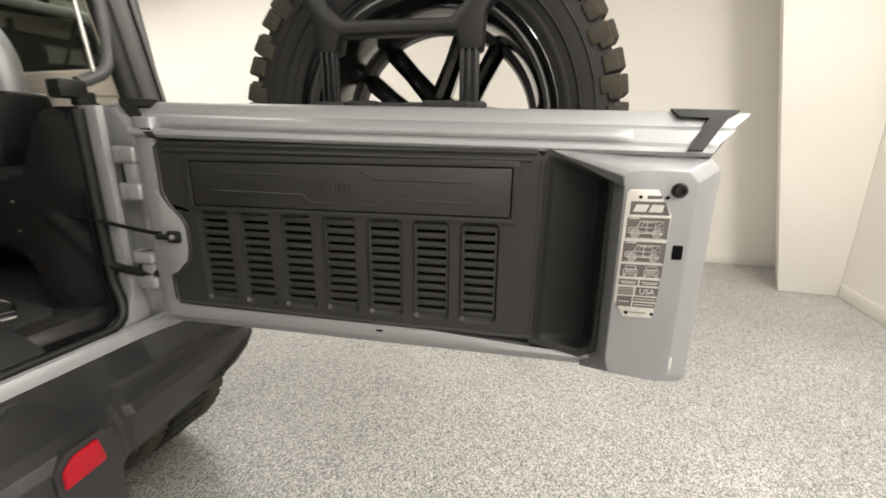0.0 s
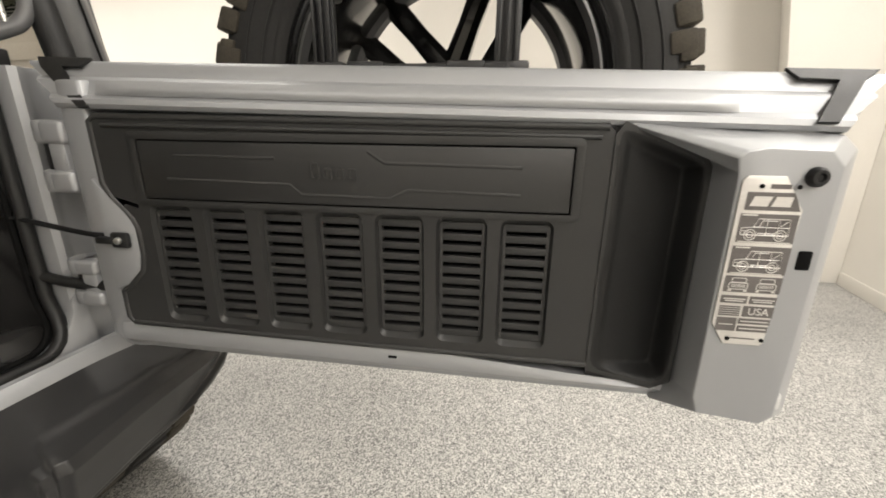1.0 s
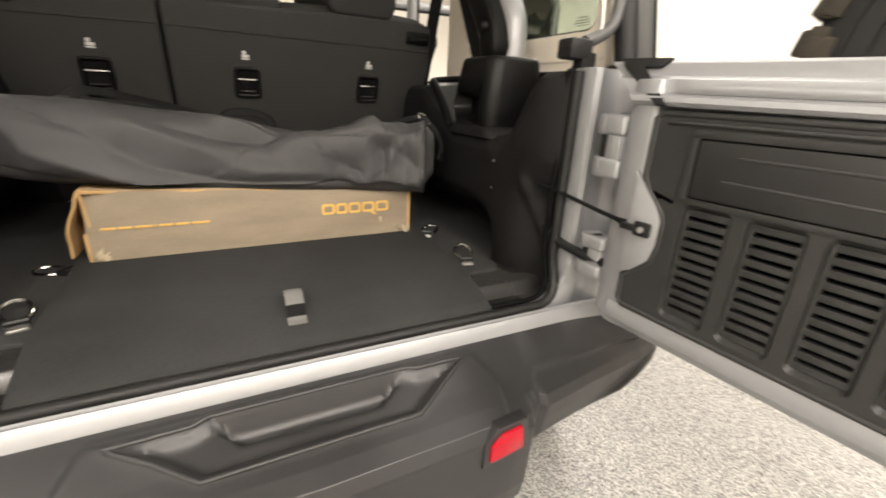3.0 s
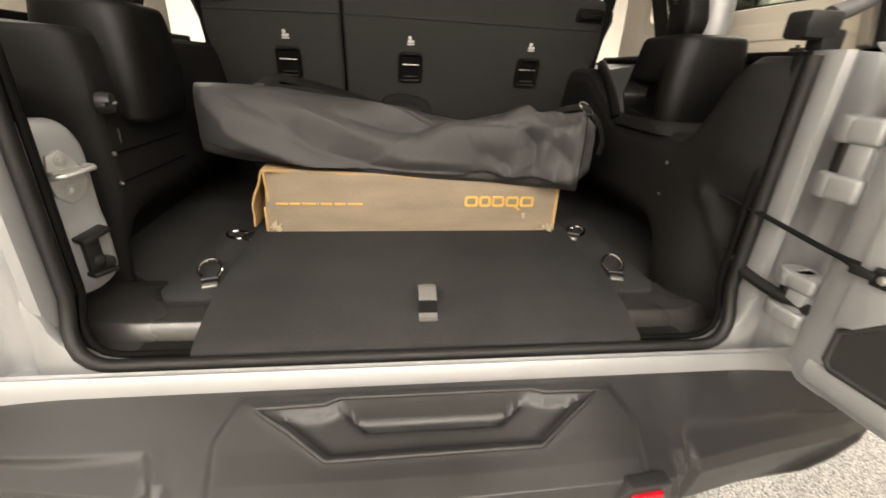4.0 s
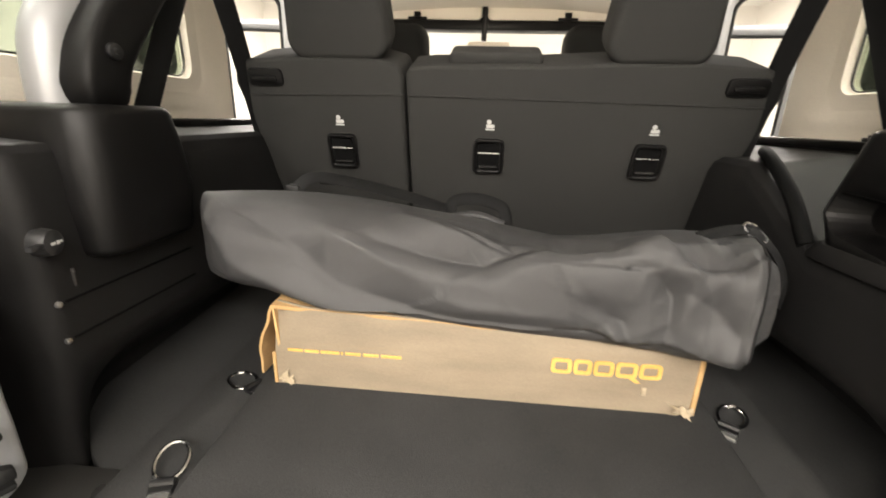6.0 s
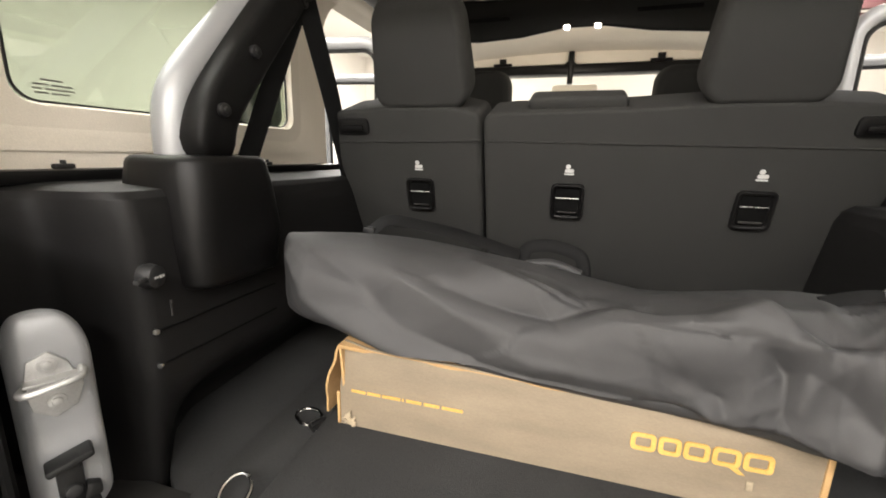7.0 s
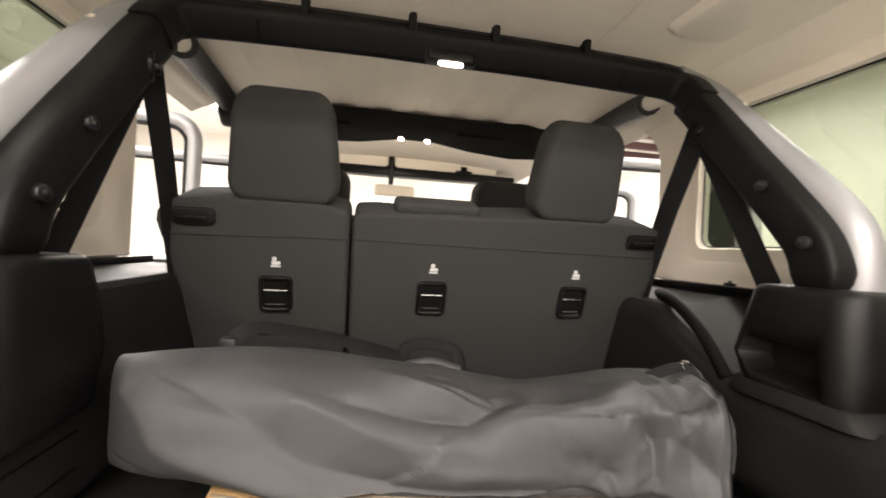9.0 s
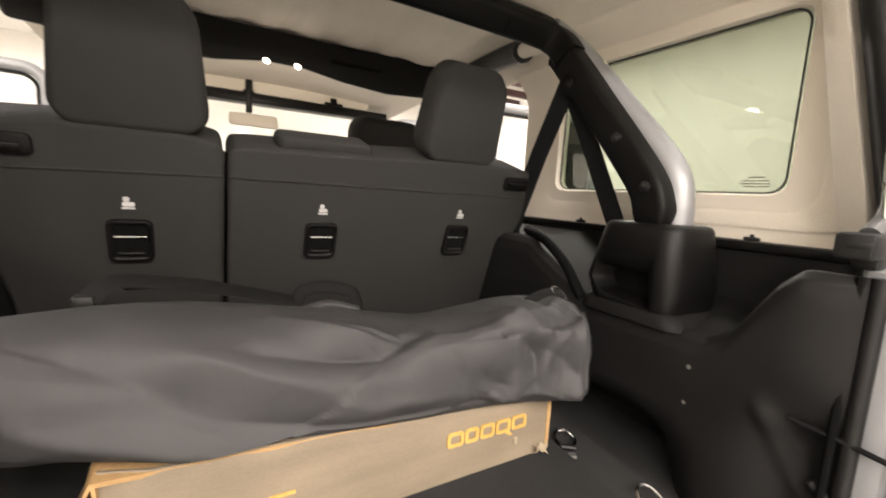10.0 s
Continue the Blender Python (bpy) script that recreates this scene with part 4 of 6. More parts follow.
shell = [(0.052, 0.775), (0.075, 0.757), (0.50, 0.752), (1.09, 0.738), (1.118, 0.755), (1.118, 1.10), (1.125, 1.192), (0.055, 1.204), (0.050, 1.19)]
part("gate_shell", prism(shell, 0.046, 0.115, "y", 0.008), SILVER, gate, "silver painted steel tailgate")
flange = [(0.046, 1.125), (0.002, 1.137), (-0.002, 1.143), (0.000, 1.150), (0.012, 1.156), (0.020, 1.176), (0.027, 1.180), (0.036, 1.182), (0.044, 1.200), (0.050, 1.205), (0.062, 1.206), (0.066, 1.20), (0.066, 1.125)]
fb = prism(flange, 0.060, 1.100, "x")
for v in fb.verts:
    if v.co.x < 0.5:
        v.co.x -= 0.085 * max(0, (v.co.z - 1.145) / 0.06)
    if v.co.x > 1:
        v.co.x += 0.065 * max(0, (v.co.z - 1.145) / 0.06)
    v.co.z += 0.016 - 0.0205 * v.co.x
part("top_flange", fb, SILVER, gate, "silver window flange along the tailgate's top")
part("pressed_step", sheet(lambda u, v: Vector((lerp(0.12, 0.985, u), lerp(0.0085, 0.0165, v) - 0.005 * min(ease(0, 0.03, u), ease(0, 0.03, 1 - u)) * math.sin(math.pi * v), lerp(1.1555, 1.1755, v) + 0.016 - 0.0205 * lerp(0.12, 0.985, u))), 60, 8), SILVER, gate)
lip = [(0.046, 0.806), (0.004, 0.806), (0.001, 0.800), (0.0, 0.778), (0.004, 0.771), (0.010, 0.768), (0.013, 0.760), (0.022, 0.754), (0.050, 0.752)]
lb = prism(lip, 0.085, 0.965, "x")
bmesh.ops.subdivide_edges(lb, edges=[e for e in lb.edges if abs(e.verts[0].co.x - e.verts[1].co.x) > 0.1], cuts=12)
for v in lb.verts:
    if v.co.z > 0.79:
        v.co.z -= 0.022 * ease(0.5, 0.965, v.co.x)
    v.co.z -= 0.010 * (v.co.x - 0.1)
part("bottom_lip", lb, SILVER, gate)
part("drain_slot", bx((0.548, -0.0005, 0.783), (0.562, 0.004, 0.788), 0.0015), DARK, gate)
part("hinge_edge", prism([(0.050, 0.046), (0.050, 0.020), (0.056, 0.010), (0.075, 0.004), (0.100, 0.004), (0.105, 0.010), (0.105, 0.046)], 0.778, 1.190, "z", 0.004), SILVER, gate)
part("lower_corner", loft([(rrect(0.062, 0.757, 0.13, 0.83, 0.022, 4), 0.012), (rrect(0.060, 0.755, 0.135, 0.83, 0.024, 4), 0.05)], "y", w=0.004), SILVER, gate)
tab = part("check_tab", prism([(0.094, 0.870), (0.118, 0.878), (0.145, 0.905), (0.152, 0.935), (0.152, 0.975), (0.140, 1.000), (0.108, 1.034), (0.094, 1.05)], -0.0035, 0.02, "y", 0.002), SILVER, gate, "silver mounting tab of the door check")
part("check_bracket", join(bx((0.112, -0.012, 0.943), (0.142, -0.003, 0.968), 0.004), bx((0.090, -0.017, 0.950), (0.120, -0.007, 0.961), 0.003)), RUBBER, tab)
part("check_bolt", disc(0.0055, 0.008, 16, 0.002, pose(0.128, -0.014, 0.956, 90, 0, 0)), SATIN, tab, "bright bolt head")

# black trim panel: a rebated plate with seven wells, each with its slats
L0, PITCH, NCOL, Z0, Z1 = 0.163, 0.0886, 7, 0.815, 1.012
panel = bmesh.new()
for k in range(NCOL):
    a = L0 + PITCH * k
    cell = [(a, Z0), (a + PITCH, Z0), (a + PITCH, Z1), (a, Z1)]
    join(panel, ring(cell, rrect(a + 0.0205, 0.8285, a + 0.0845, 1.0035, 0.011, 4), 0.0, 0.010, "y", chamfer=0.0085))
R1 = L0 + PITCH * NCOL
for pts in ([(0.101, 0.82), (0.11, 0.808), (L0, 0.8065), (L0, 1.0), (L0, 1.012), (0.120, 1.024), (0.152, 0.988), (0.157, 0.972), (0.157, 0.93), (0.150, 0.902), (0.118, 0.872), (0.101, 0.868)],
            [(L0, 0.8065), (R1, 0.800), (R1, Z0), (L0, Z0)],
            [(R1, 0.800), (0.845, 0.798), (0.850, 1.012), (R1, Z1)]):
    join(panel, prism(pts, 0.0, 0.045, "y"))
join(panel, prism([(0.120, 1.024), (L0, 1.012), (0.850, 1.012), (0.853, 1.120), (0.838, 1.136), (0.118, 1.1435), (0.108, 1.135), (0.106, 1.040)], 0.0, 0.045, "y"))
bmesh.ops.remove_doubles(panel, verts=panel.verts[:], dist=0.00005)
tp = part("trim_panel", panel, PLASTIC, gate, "black grained plastic inner panel of the tailgate")
# black sheet that paints in the shade behind the slats
part("slot_shade_sheet", bx((0.16, 0.038, 0.81), (0.80, 0.044, 1.012)), DARK, gate)
part("panel_border", tube([(0.845, 0.0015, 0.8005), (0.50, 0.0015, 0.8040), (0.112, 0.0015, 0.8105), (0.104, 0.0015, 0.820), (0.104, 0.0015, 0.866), (0.118, 0.0015, 0.8755), (0.148, 0.0015, 0.9035), (0.1545, 0.0015, 0.93), (0.1545, 0.0015, 0.972), (0.149, 0.0015, 0.9875), (0.120, 0.0015, 1.0205), (0.109, 0.0015, 1.042), (0.109, 0.0015, 1.133), (0.120, 0.0015, 1.1405), (0.838, 0.0015, 1.133)], 0.0048, 10), PLASTIC, tp)
part("top_ridge", tube([(0.13, -0.001, 1.128), (0.5, -0.001, 1.1245), (0.83, -0.001, 1.121)], 0.0035, 8), PLASTIC, tp)
ns = 11
slat_bm = prism(rrect(-0.0325, -0.0049, 0.0325, 0.0049, 0.003, 3), 0.0070, 0.019, "y", 0.0018)
slat0 = frame0 = None
for k in range(NCOL):
    grille = join(*[prism(rrect(e * 0.0298 - 0.0026, -0.0875, e * 0.0298 + 0.0026, 0.0875, 0.0012, 2), 0.0068, 0.020, "y", 0.0012) for e in (-1, 1)],
                  *[bx((-0.032, 0.0068, e * 0.0862 - 0.0016), (0.032, 0.020, e * 0.0862 + 0.0016), 0.001) for e in (-1, 1)])
    if frame0 is None:
        frame0 = part("grille_frame", grille, PLASTIC, tp)
        frame0.matrix_basis = pose(L0 + PITCH * k + 0.0525, 0, 0.916)
    else:
        grille.free()
        share("grille_frame", frame0, tp, pose(L0 + PITCH * k + 0.0525, 0, 0.916))
    cx = L0 + PITCH * k + 0.0527
    for j in range(ns):
        z = lerp(0.8335, 0.9985, j / (ns - 1))
        if slat0 is None:
            slat0 = part("slat", slat_bm, PLASTIC, tp)
            slat0.matrix_basis = pose(cx, 0, z)
        else:
            share("slat", slat0, tp, pose(cx, 0, z))
# storage lid with embossed lines
part("lid_rim", ring(rrect(0.168, 1.0125, 0.812, 1.1195, 0.008, 3), rrect(0.182, 1.021, 0.801, 1.109, 0.003, 3), -0.004, 0.004, "y", 0.0015), PLASTIC, tp)
part("lid_gap", bx((0.180, -0.0008, 1.0195), (0.803, 0.002, 1.1105)), DARK, tp)
lid = part("storage_lid", bx((0.1845, -0.0045, 1.0235), (0.7985, 0.0, 1.1065), 0.002), PLASTIC, tp, "hinged storage lid with embossed lines")


def emboss(pts):
    return tube(pts, 0.0026, 8, flat=0.42, up=(0, 1, 0))


for pts in ([(0.24, -0.0042, 1.087), (0.395, -0.0042, 1.086)], [(0.225, -0.0042, 1.053), (0.415, -0.0042, 1.050), (0.432, -0.0042, 1.036), (0.56, -0.0042, 1.0355), (0.585, -0.0042, 1.0475), (0.735, -0.0042, 1.045)],
            [(0.530, -0.0042, 1.098), (0.553, -0.0042, 1.083), (0.735, -0.0042, 1.081)]):
    part("embossed_line", emboss(pts), PLASTIC, lid)
for k, (a, h) in enumerate(((0.446, 0.024), (0.464, 0.017), (0.482, 0.017), (0.500, 0.017))):
    part("embossed_mark", ring(rrect(a, 1.058, a + 0.014, 1.058 + h, 0.004, 3), rrect(a + 0.004, 1.0615, a + 0.010, 1.0545 + h, 0.002, 3), -0.0062, -0.004, "y", 0.0006), PLASTIC, lid)

# side pocket beside the panel
pout = [(0.848, 0.797), (0.938, 0.781), (0.956, 0.795), (0.957, 1.085), (0.950, 1.096), (0.856, 1.133), (0.851, 1.12)]
rout = soften(pout, 0.022, 4)


def pocket_fn(u, v):
    """The pocket falls smoothly from the panel and is walled on its other sides."""
    a, b = lerp(0.846, 0.958, u), lerp(0.779, 1.136, v)
    d = inside((a, b), rout)
    floor_y = 0.034 * max(0.0, min(1.0, (a - 0.853) / 0.098))
    return Vector((a, 0.006 if d < -0.002 else lerp(-0.002, floor_y, ease(0.0, 0.017, d)), b))


pocket = sheet(pocket_fn, 70, 150)
# rubber black in place of panel plastic puts the recess's shade in the colour
part("side_pocket", pocket, RUBBER, gate, "recessed black storage pocket")
part("pocket_edge", ring([(0.936, 0.772), (0.961, 0.786), (0.963, 1.088), (0.953, 1.103), (0.856, 1.140), (0.846, 1.125), (0.8435, 0.793)], rout, -0.002, 0.03, "y"), PLASTIC, gate)

# raised latch end
base = [(0.938, 0.752), (1.108, 0.738), (1.118, 0.750), (1.118, 1.112), (1.100, 1.128), (0.985, 1.131), (0.862, 1.1405), (0.855, 1.1385), (0.962, 1.098), (0.965, 0.79)]
front = [(0.976, 0.778), (1.052, 0.770), (1.066, 0.784), (1.067, 1.096), (1.052, 1.113), (0.990, 1.115), (0.972, 1.111), (0.964, 1.104), (0.966, 1.085), (0.968, 0.80)]
part("latch_housing", loft([(base, 0.05), (base, 0.004), (front, -0.056)], "y", w=0.009, seg=3), SILVER, gate, "raised silver latch end of the tailgate")
part("dimple", prism(rrect(1.01, 0.005, 1.08, 0.03, 0.01), 1.126, 1.134, "z", 0.003), SILVER, gate)
part("rubber_stop", lathe([(0.0, 0.006), (0.0035, 0.006), (0.005, 0.009), (0.008, 0.009), (0.0105, 0.005), (0.011, 0.0), (0.0, 0.0)], 24, pose(1.042, -0.056, 1.085, 90, 0, 0)), RUBBER, gate, "round rubber stop")
part("latch_slot", join(bx((1.044, -0.0575, 0.979), (1.0605, 0.0, 1.003), 0.003)), DARK, gate)
part("latch_claw", join(bx((1.052, -0.052, 0.982), (1.0705, -0.03, 0.994), 0.003)), SATIN, gate)
part("corner_buffer", bx((1.060, -0.055, 0.79), (1.073, -0.035, 0.815), 0.005), WHITEINK, gate, "small white edge buffer")

# information plate: shapes only
py = -0.0565
ppts = [(0.987, 0.882), (1.027, 0.882), (1.031, 0.886), (1.036, 1.048), (1.013, 1.085), (0.975, 1.085), (0.970, 1.080), (0.970, 0.908)]
gp = part("info_plate", prism(ppts, py - 0.0025, py, "y", 0.0008), PLATE, gate, "brushed metal plate with dark printed drawings")
yq = py - 0.0032
for a0, a1, b0, b1 in ((0.977, 1.021, 1.0475, 1.0675), (0.975, 1.034, 1.0105, 1.0435), (0.974, 1.0345, 0.9730, 1.0060), (0.9735, 1.034, 0.9500, 0.9700), (0.9735, 1.002, 0.9360, 0.9455), (1.0045, 1.033, 0.9360, 0.9455), (1.000, 1.033, 0.9195, 0.9330), (0.974, 0.996, 0.9000, 0.9170), (0.998, 1.032, 0.9100, 0.9170), (0.998, 1.031, 0.9000, 0.9075)):
    part("printed_panel", bx((a0, yq, b0), (a1, yq + 0.0006, b1)), PLATEINK, gp)
part("printed_panel", prism([(1.021, 1.0475), (1.0335, 1.0475), (1.0285, 1.0590), (1.024, 1.0675), (1.021, 1.0675)], yq, yq + 0.0006), PLATEINK, gp)
for k in range(5):
    part("printed_stripe", bx((0.974, yq, 0.9198 + 0.0027 * k), (0.997, yq + 0.0006, 0.9213 + 0.0027 * k)), PLATEINK, gp)
yr = yq - 0.0005


def outline_car(z, flip):
    bm = bmesh.new()
    pts = [(-0.0265, 0.006), (-0.0265, 0.0135), (-0.0145, 0.0150), (-0.0105, 0.0245), (0.0215, 0.0245), (0.0225, 0.0060)]
    pp = [(1.0045 + (a if not flip else -a), yr, z + b) for a, b in pts]
    join(bm, tube(pp + [pp[0]], 0.0006, 5))
    for c in (-0.0165, 0.0145):
        for rr_ in (0.0062, 0.0034):
            join(bm, tube([(1.0045 + (c if not flip else -c) + rr_ * math.cos(t * 0.5236), yr, z + 0.006 + rr_ * math.sin(t * 0.5236)) for t in range(13)], 0.0006, 5))
    for a0, b0, a1, b1 in ((-0.0145, 0.015, 0.0215, 0.015), (-0.001, 0.006, -0.001, 0.0245), (0.011, 0.008, 0.011, 0.0235), (-0.0085, 0.0165, -0.006, 0.0225), (-0.006, 0.0225, 0.009, 0.0225), (-0.0265, 0.0105, -0.018, 0.0105), (-0.009, 0.008, 0.009, 0.008), (0.013, 0.0165, 0.020, 0.0225)):
        join(bm, tube([(1.0045 + (a0 if not flip else -a0), yr, z + b0), (1.0045 + (a1 if not flip else -a1), yr, z + b1)], 0.0004, 5))
    join(bm, bx((0.977, yr, z + 0.0278), (0.992, yr + 0.0006, z + 0.0292)), bx((0.977, yr, z - 0.0026), (1.031, yr + 0.0006, z - 0.0016)))
    return bm


part("vehicle_drawing", outline_car(1.0135, False), PLATE, gp)
part("vehicle_drawing", outline_car(0.9760, False), PLATE, gp)
for c in (0.9885, 1.0185):
    dr = join(ring(rrect(c - 0.0105, 0.9535, c + 0.0105, 0.9620, 0.002, 2), rrect(c - 0.0098, 0.9542, c + 0.0098, 0.9613, 0.002, 2), yr, yr + 0.0006, "y"),
              ring(rrect(c - 0.0080, 0.9620, c + 0.0080, 0.9680, 0.0015, 2), rrect(c - 0.0073, 0.9627, c + 0.0073, 0.9673, 0.001, 2), yr, yr + 0.0006, "y"),
              *[bx((c + e * 0.0085 - 0.0018, yr, 0.9512), (c + e * 0.0085 + 0.0018, yr + 0.0006, 0.9530)) for e in (-1, 1)],
              *[bx((c + 0.0022 * k - 0.0004, yr, 0.9560), (c + 0.0022 * k + 0.0004, yr + 0.0006, 0.9600)) for k in range(-3, 4)])
    part("vehicle_drawing", dr, PLATE, gp)
for a0, a1, b0, n in ((0.976, 1.000, 0.9410, 1), (0.978, 0.998, 0.9385, 1), (1.007, 1.031, 0.9410, 1), (1.009, 1.029, 0.9385, 1), (1.000, 1.030, 0.9130, 1), (1.000, 1.029, 0.9035, 1), (0.977, 0.992, 0.9080, 1)):
    part("printed_line", bx((a0, yr, b0), (a1, yr + 0.0006, b0 + 0.0011)), PLATE, gp)
part("printed_line", bx((0.990, yq, 0.8900), (1.020, yq + 0.0006, 0.8912)), PLATEINK, gp)
part("logo_shape", join(prism([(0.981, 1.0520), (0.999, 1.0520), (1.003, 1.0630), (0.985, 1.0630)], yr, yr + 0.0006), prism([(1.003, 1.0520), (1.022, 1.0520), (1.0235, 1.0630), (1.007, 1.0630)], yr, yr + 0.0006)), PLATE, gp)
part("logo_bar", bx((0.999, yq, 1.0715), (1.019, yq + 0.0006, 1.0765)), PLATEINK, gp)
for c, z in ((0.990, 1.074), (1.027, 1.074), (0.990, 0.8895), (1.028, 0.8895)):
    part("plate_rivet", disc(0.0026, 0.002, 12, 0.0005, pose(c, py - 0.003, z, 90, 0, 0)), DARK, gp)
fc = bpy.data.curves.new("word", "FONT")
fc.body, fc.size, fc.align_x, fc.align_y, fc.extrude = "USA", 0.0125, "CENTER", "CENTER", 0.0003
word = new("word", fc)
dg = bpy.context.evaluated_depsgraph_get()
wm = bpy.data.meshes.new_from_object(word.evaluated_get(dg))
bpy.data.objects.remove(word)
wob = new("printed_word", wm)
wm.materials.clear()
wm.materials.append(PLATE)
wob.parent = gp
wob.matrix_basis = pose(1.0165, yr, 0.9262, 90, 0, 0)

# black corner seals on the window flange
for nm, pts in (("corner_seal", [(-0.005, 1.224), (0.088, 1.221), (0.078, 1.208), (0.048, 1.2085), (0.122, 1.150), (0.104, 1.150), (0.012, 1.208)]),
                ("corner_seal", [(1.045, 1.2015), (1.148, 1.199), (1.128, 1.188), (1.084, 1.139), (1.062, 1.139), (1.100, 1.187), (1.056, 1.189)])):
    bm = bmesh.new()
    vs = []
    for a, b in pts:
        zz = b - 0.016 + 0.0205 * a
        vs.append((a, interp(zz, [1.137, 1.150, 1.156, 1.176, 1.182, 1.200, 1.206], [0.0, 0.0, 0.012, 0.020, 0.036, 0.044, 0.054]) - 0.004, b))
    fv = [bm.verts.new(v) for v in vs]
    bm.faces.new(fv)
    bmesh.ops.triangulate(bm, faces=bm.faces[:])
    bmesh.ops.solidify(bm, geom=bm.faces[:], thickness=0.004)
    part(nm, bm, RUBBER, gate, "black rubber corner seal")

# hinges on the right jamb
for z0, z1 in ((1.022, 1.135), (0.828, 0.912)):
    h = part("hinge", prism([(0.026, 0.024), (0.056, 0.016), (0.060, 0.040), (0.026, 0.048)], z0 + 0.01, z1 - 0.01, "z", 0.003), SILVER, gate, "silver painted tailgate hinge")
    third = (z1 - z0) / 3
    for k in range(3):
        if k == 1:
            # black here puts the shade between the knuckles into the pin
            part("hinge_pin_shade", disc(0.012, third * 1.2, 20, 0.002, pose(0.006, 0.030, z0 + third * 1.5)), STEELBLACK, h)
            part("hinge_leaf", bx((0.016, 0.010, z0 + third * 0.9), (0.046, 0.042, z0 + third * 2.1), 0.005), SILVER, h)
        else:
            zc = z0 + third * (k + 0.5)
            part("knuckle", join(disc(0.024, third * 0.94, 24, 0.005, pose(0.010, 0.030, zc)), bx((0.010, 0.0055, zc - third * 0.47), (0.052, 0.046, zc + third * 0.47), 0.007, 3)), SILVER, h)

# door check strap and wiring sleeve between body and tailgate
tagged(part("check_strap", join(tube(smooth([(0.512, 0.080, 0.985), (0.520, 0.02, 0.978), (0.528, -0.09, 0.963), (0.533, -0.145, 0.957)], 6), 0.0050, 8, flat=0.8), tube([(0.532, -0.128, 0.959), (0.534, -0.150, 0.956), (0.535, -0.168, 0.954)], [0.005, 0.010, 0.008], 10, flat=0.7)), WEB), "black door check strap between body and tailgate", "strap")
tagged(part("wiring_sleeve", tube(smooth([(0.526, 0.045, 0.900), (0.528, 0.01, 0.876), (0.535, -0.05, 0.866), (0.546, -0.11, 0.864), (0.552, -0.165, 0.872)], 6), 0.0095, 10), RUBBER), "black rubber wiring sleeve between body and tailgate", "cable")

# wheel carrier frame seen above the tailgate
rack = thing("wheel_carrier", "black powder-coated steel carrier frame bolted behind the tailgate", "carrier", GATE)
for u in (0.432, 0.708):
    part("upright", prism([(u - 0.018, 0.108), (u + 0.018, 0.108), (u + 0.018, 0.118), (u + 0.008, 0.118), (u + 0.008, 0.14), (u - 0.008, 0.14), (u - 0.008, 0.118), (u - 0.018, 0.118)], 1.02, 1.330, "z", 0.002), STEELBLACK, rack)
    for e in (-0.012, 0.0, 0.012):
        part("upright_rib", bx((u + e - 0.0028, 0.100, 1.18), (u + e + 0.0028, 0.1078, 1.312), 0.0015), STEELBLACK, rack)
    part("foot_block", join(bx((u - 0.032, 0.098, 1.195), (u + 0.032, 0.15, 1.222), 0.004), disc(0.005, 0.006, 12, 0.001, pose(u, 0.096, 1.212, 90, 0, 0))), STEELBLACK, rack)
    part("mount_block", bx((u + (0.03 if u < 0.5 else -0.09), 0.115, 1.195), (u + (0.09 if u < 0.5 else -0.03), 0.17, 1.225), 0.004), STEELBLACK, rack)
part("lamp_plate", prism(rrect(0.51, 1.19, 0.63, 1.222, 0.01), 0.12, 0.16, "y", 0.004), STEELBLACK, rack)
hoop = [(0.352, 1.47), (0.385, 1.40), (0.405, 1.375), (0.408, 1.31), (0.450, 1.31), (0.458, 1.342), (0.682, 1.342), (0.690, 1.31), (0.732, 1.31), (0.735, 1.375), (0.755, 1.40), (0.788, 1.47), (0.740, 1.47), (0.700, 1.392), (0.672, 1.366), (0.468, 1.366), (0.440, 1.392), (0.400, 1.47)]
part("hoop", prism(hoop, 0.100, 0.150, "y", 0.006), STEELBLACK, rack)

# ---------------------------------------------------------------- rear seat
SEAT = pose(0, 0.800, 1.125, 17.5, 0, 0)
seat = thing("bench_seat", "black cloth rear bench seat with split folding backrest", "seat", SEAT)


def cushion(pts, y0, y1, w, seg=3):
    return prism(pts, y0, y1, "y", w, seg)


part("backrest", cushion([(-0.515, -0.33), (-0.199, -0.33), (-0.197, 0.215), (-0.205, 0.232), (-0.26, 0.245), (-0.43, 0.246), (-0.545, 0.238), (-0.575, 0.215), (-0.580, 0.19), (-0.552, 0.06), (-0.530, -0.08)], 0.0, 0.14, 0.014), SEATCLOTH, seat, "narrow left part of the split backrest")
part("backrest", cushion([(-0.191, -0.33), (0.515, -0.33), (0.530, -0.08), (0.552, 0.06), (0.580, 0.19), (0.575, 0.215), (0.545, 0.238), (0.43, 0.246), (0.26, 0.245), (0.10, 0.236), (-0.14, 0.232), (-0.183, 0.228), (-0.191, 0.215)], 0.0, 0.14, 0.014), SEATCLOTH, seat, "wide right part of the split backrest")
part("seam", tube([(-0.57, -0.0005, 0.165), (-0.2, -0.0005, 0.172)], 0.0022, 6), SEATCLOTH, seat)
part("seam", tube([(-0.188, -0.0005, 0.172), (0.57, -0.0005, 0.165)], 0.0022, 6), SEATCLOTH, seat)
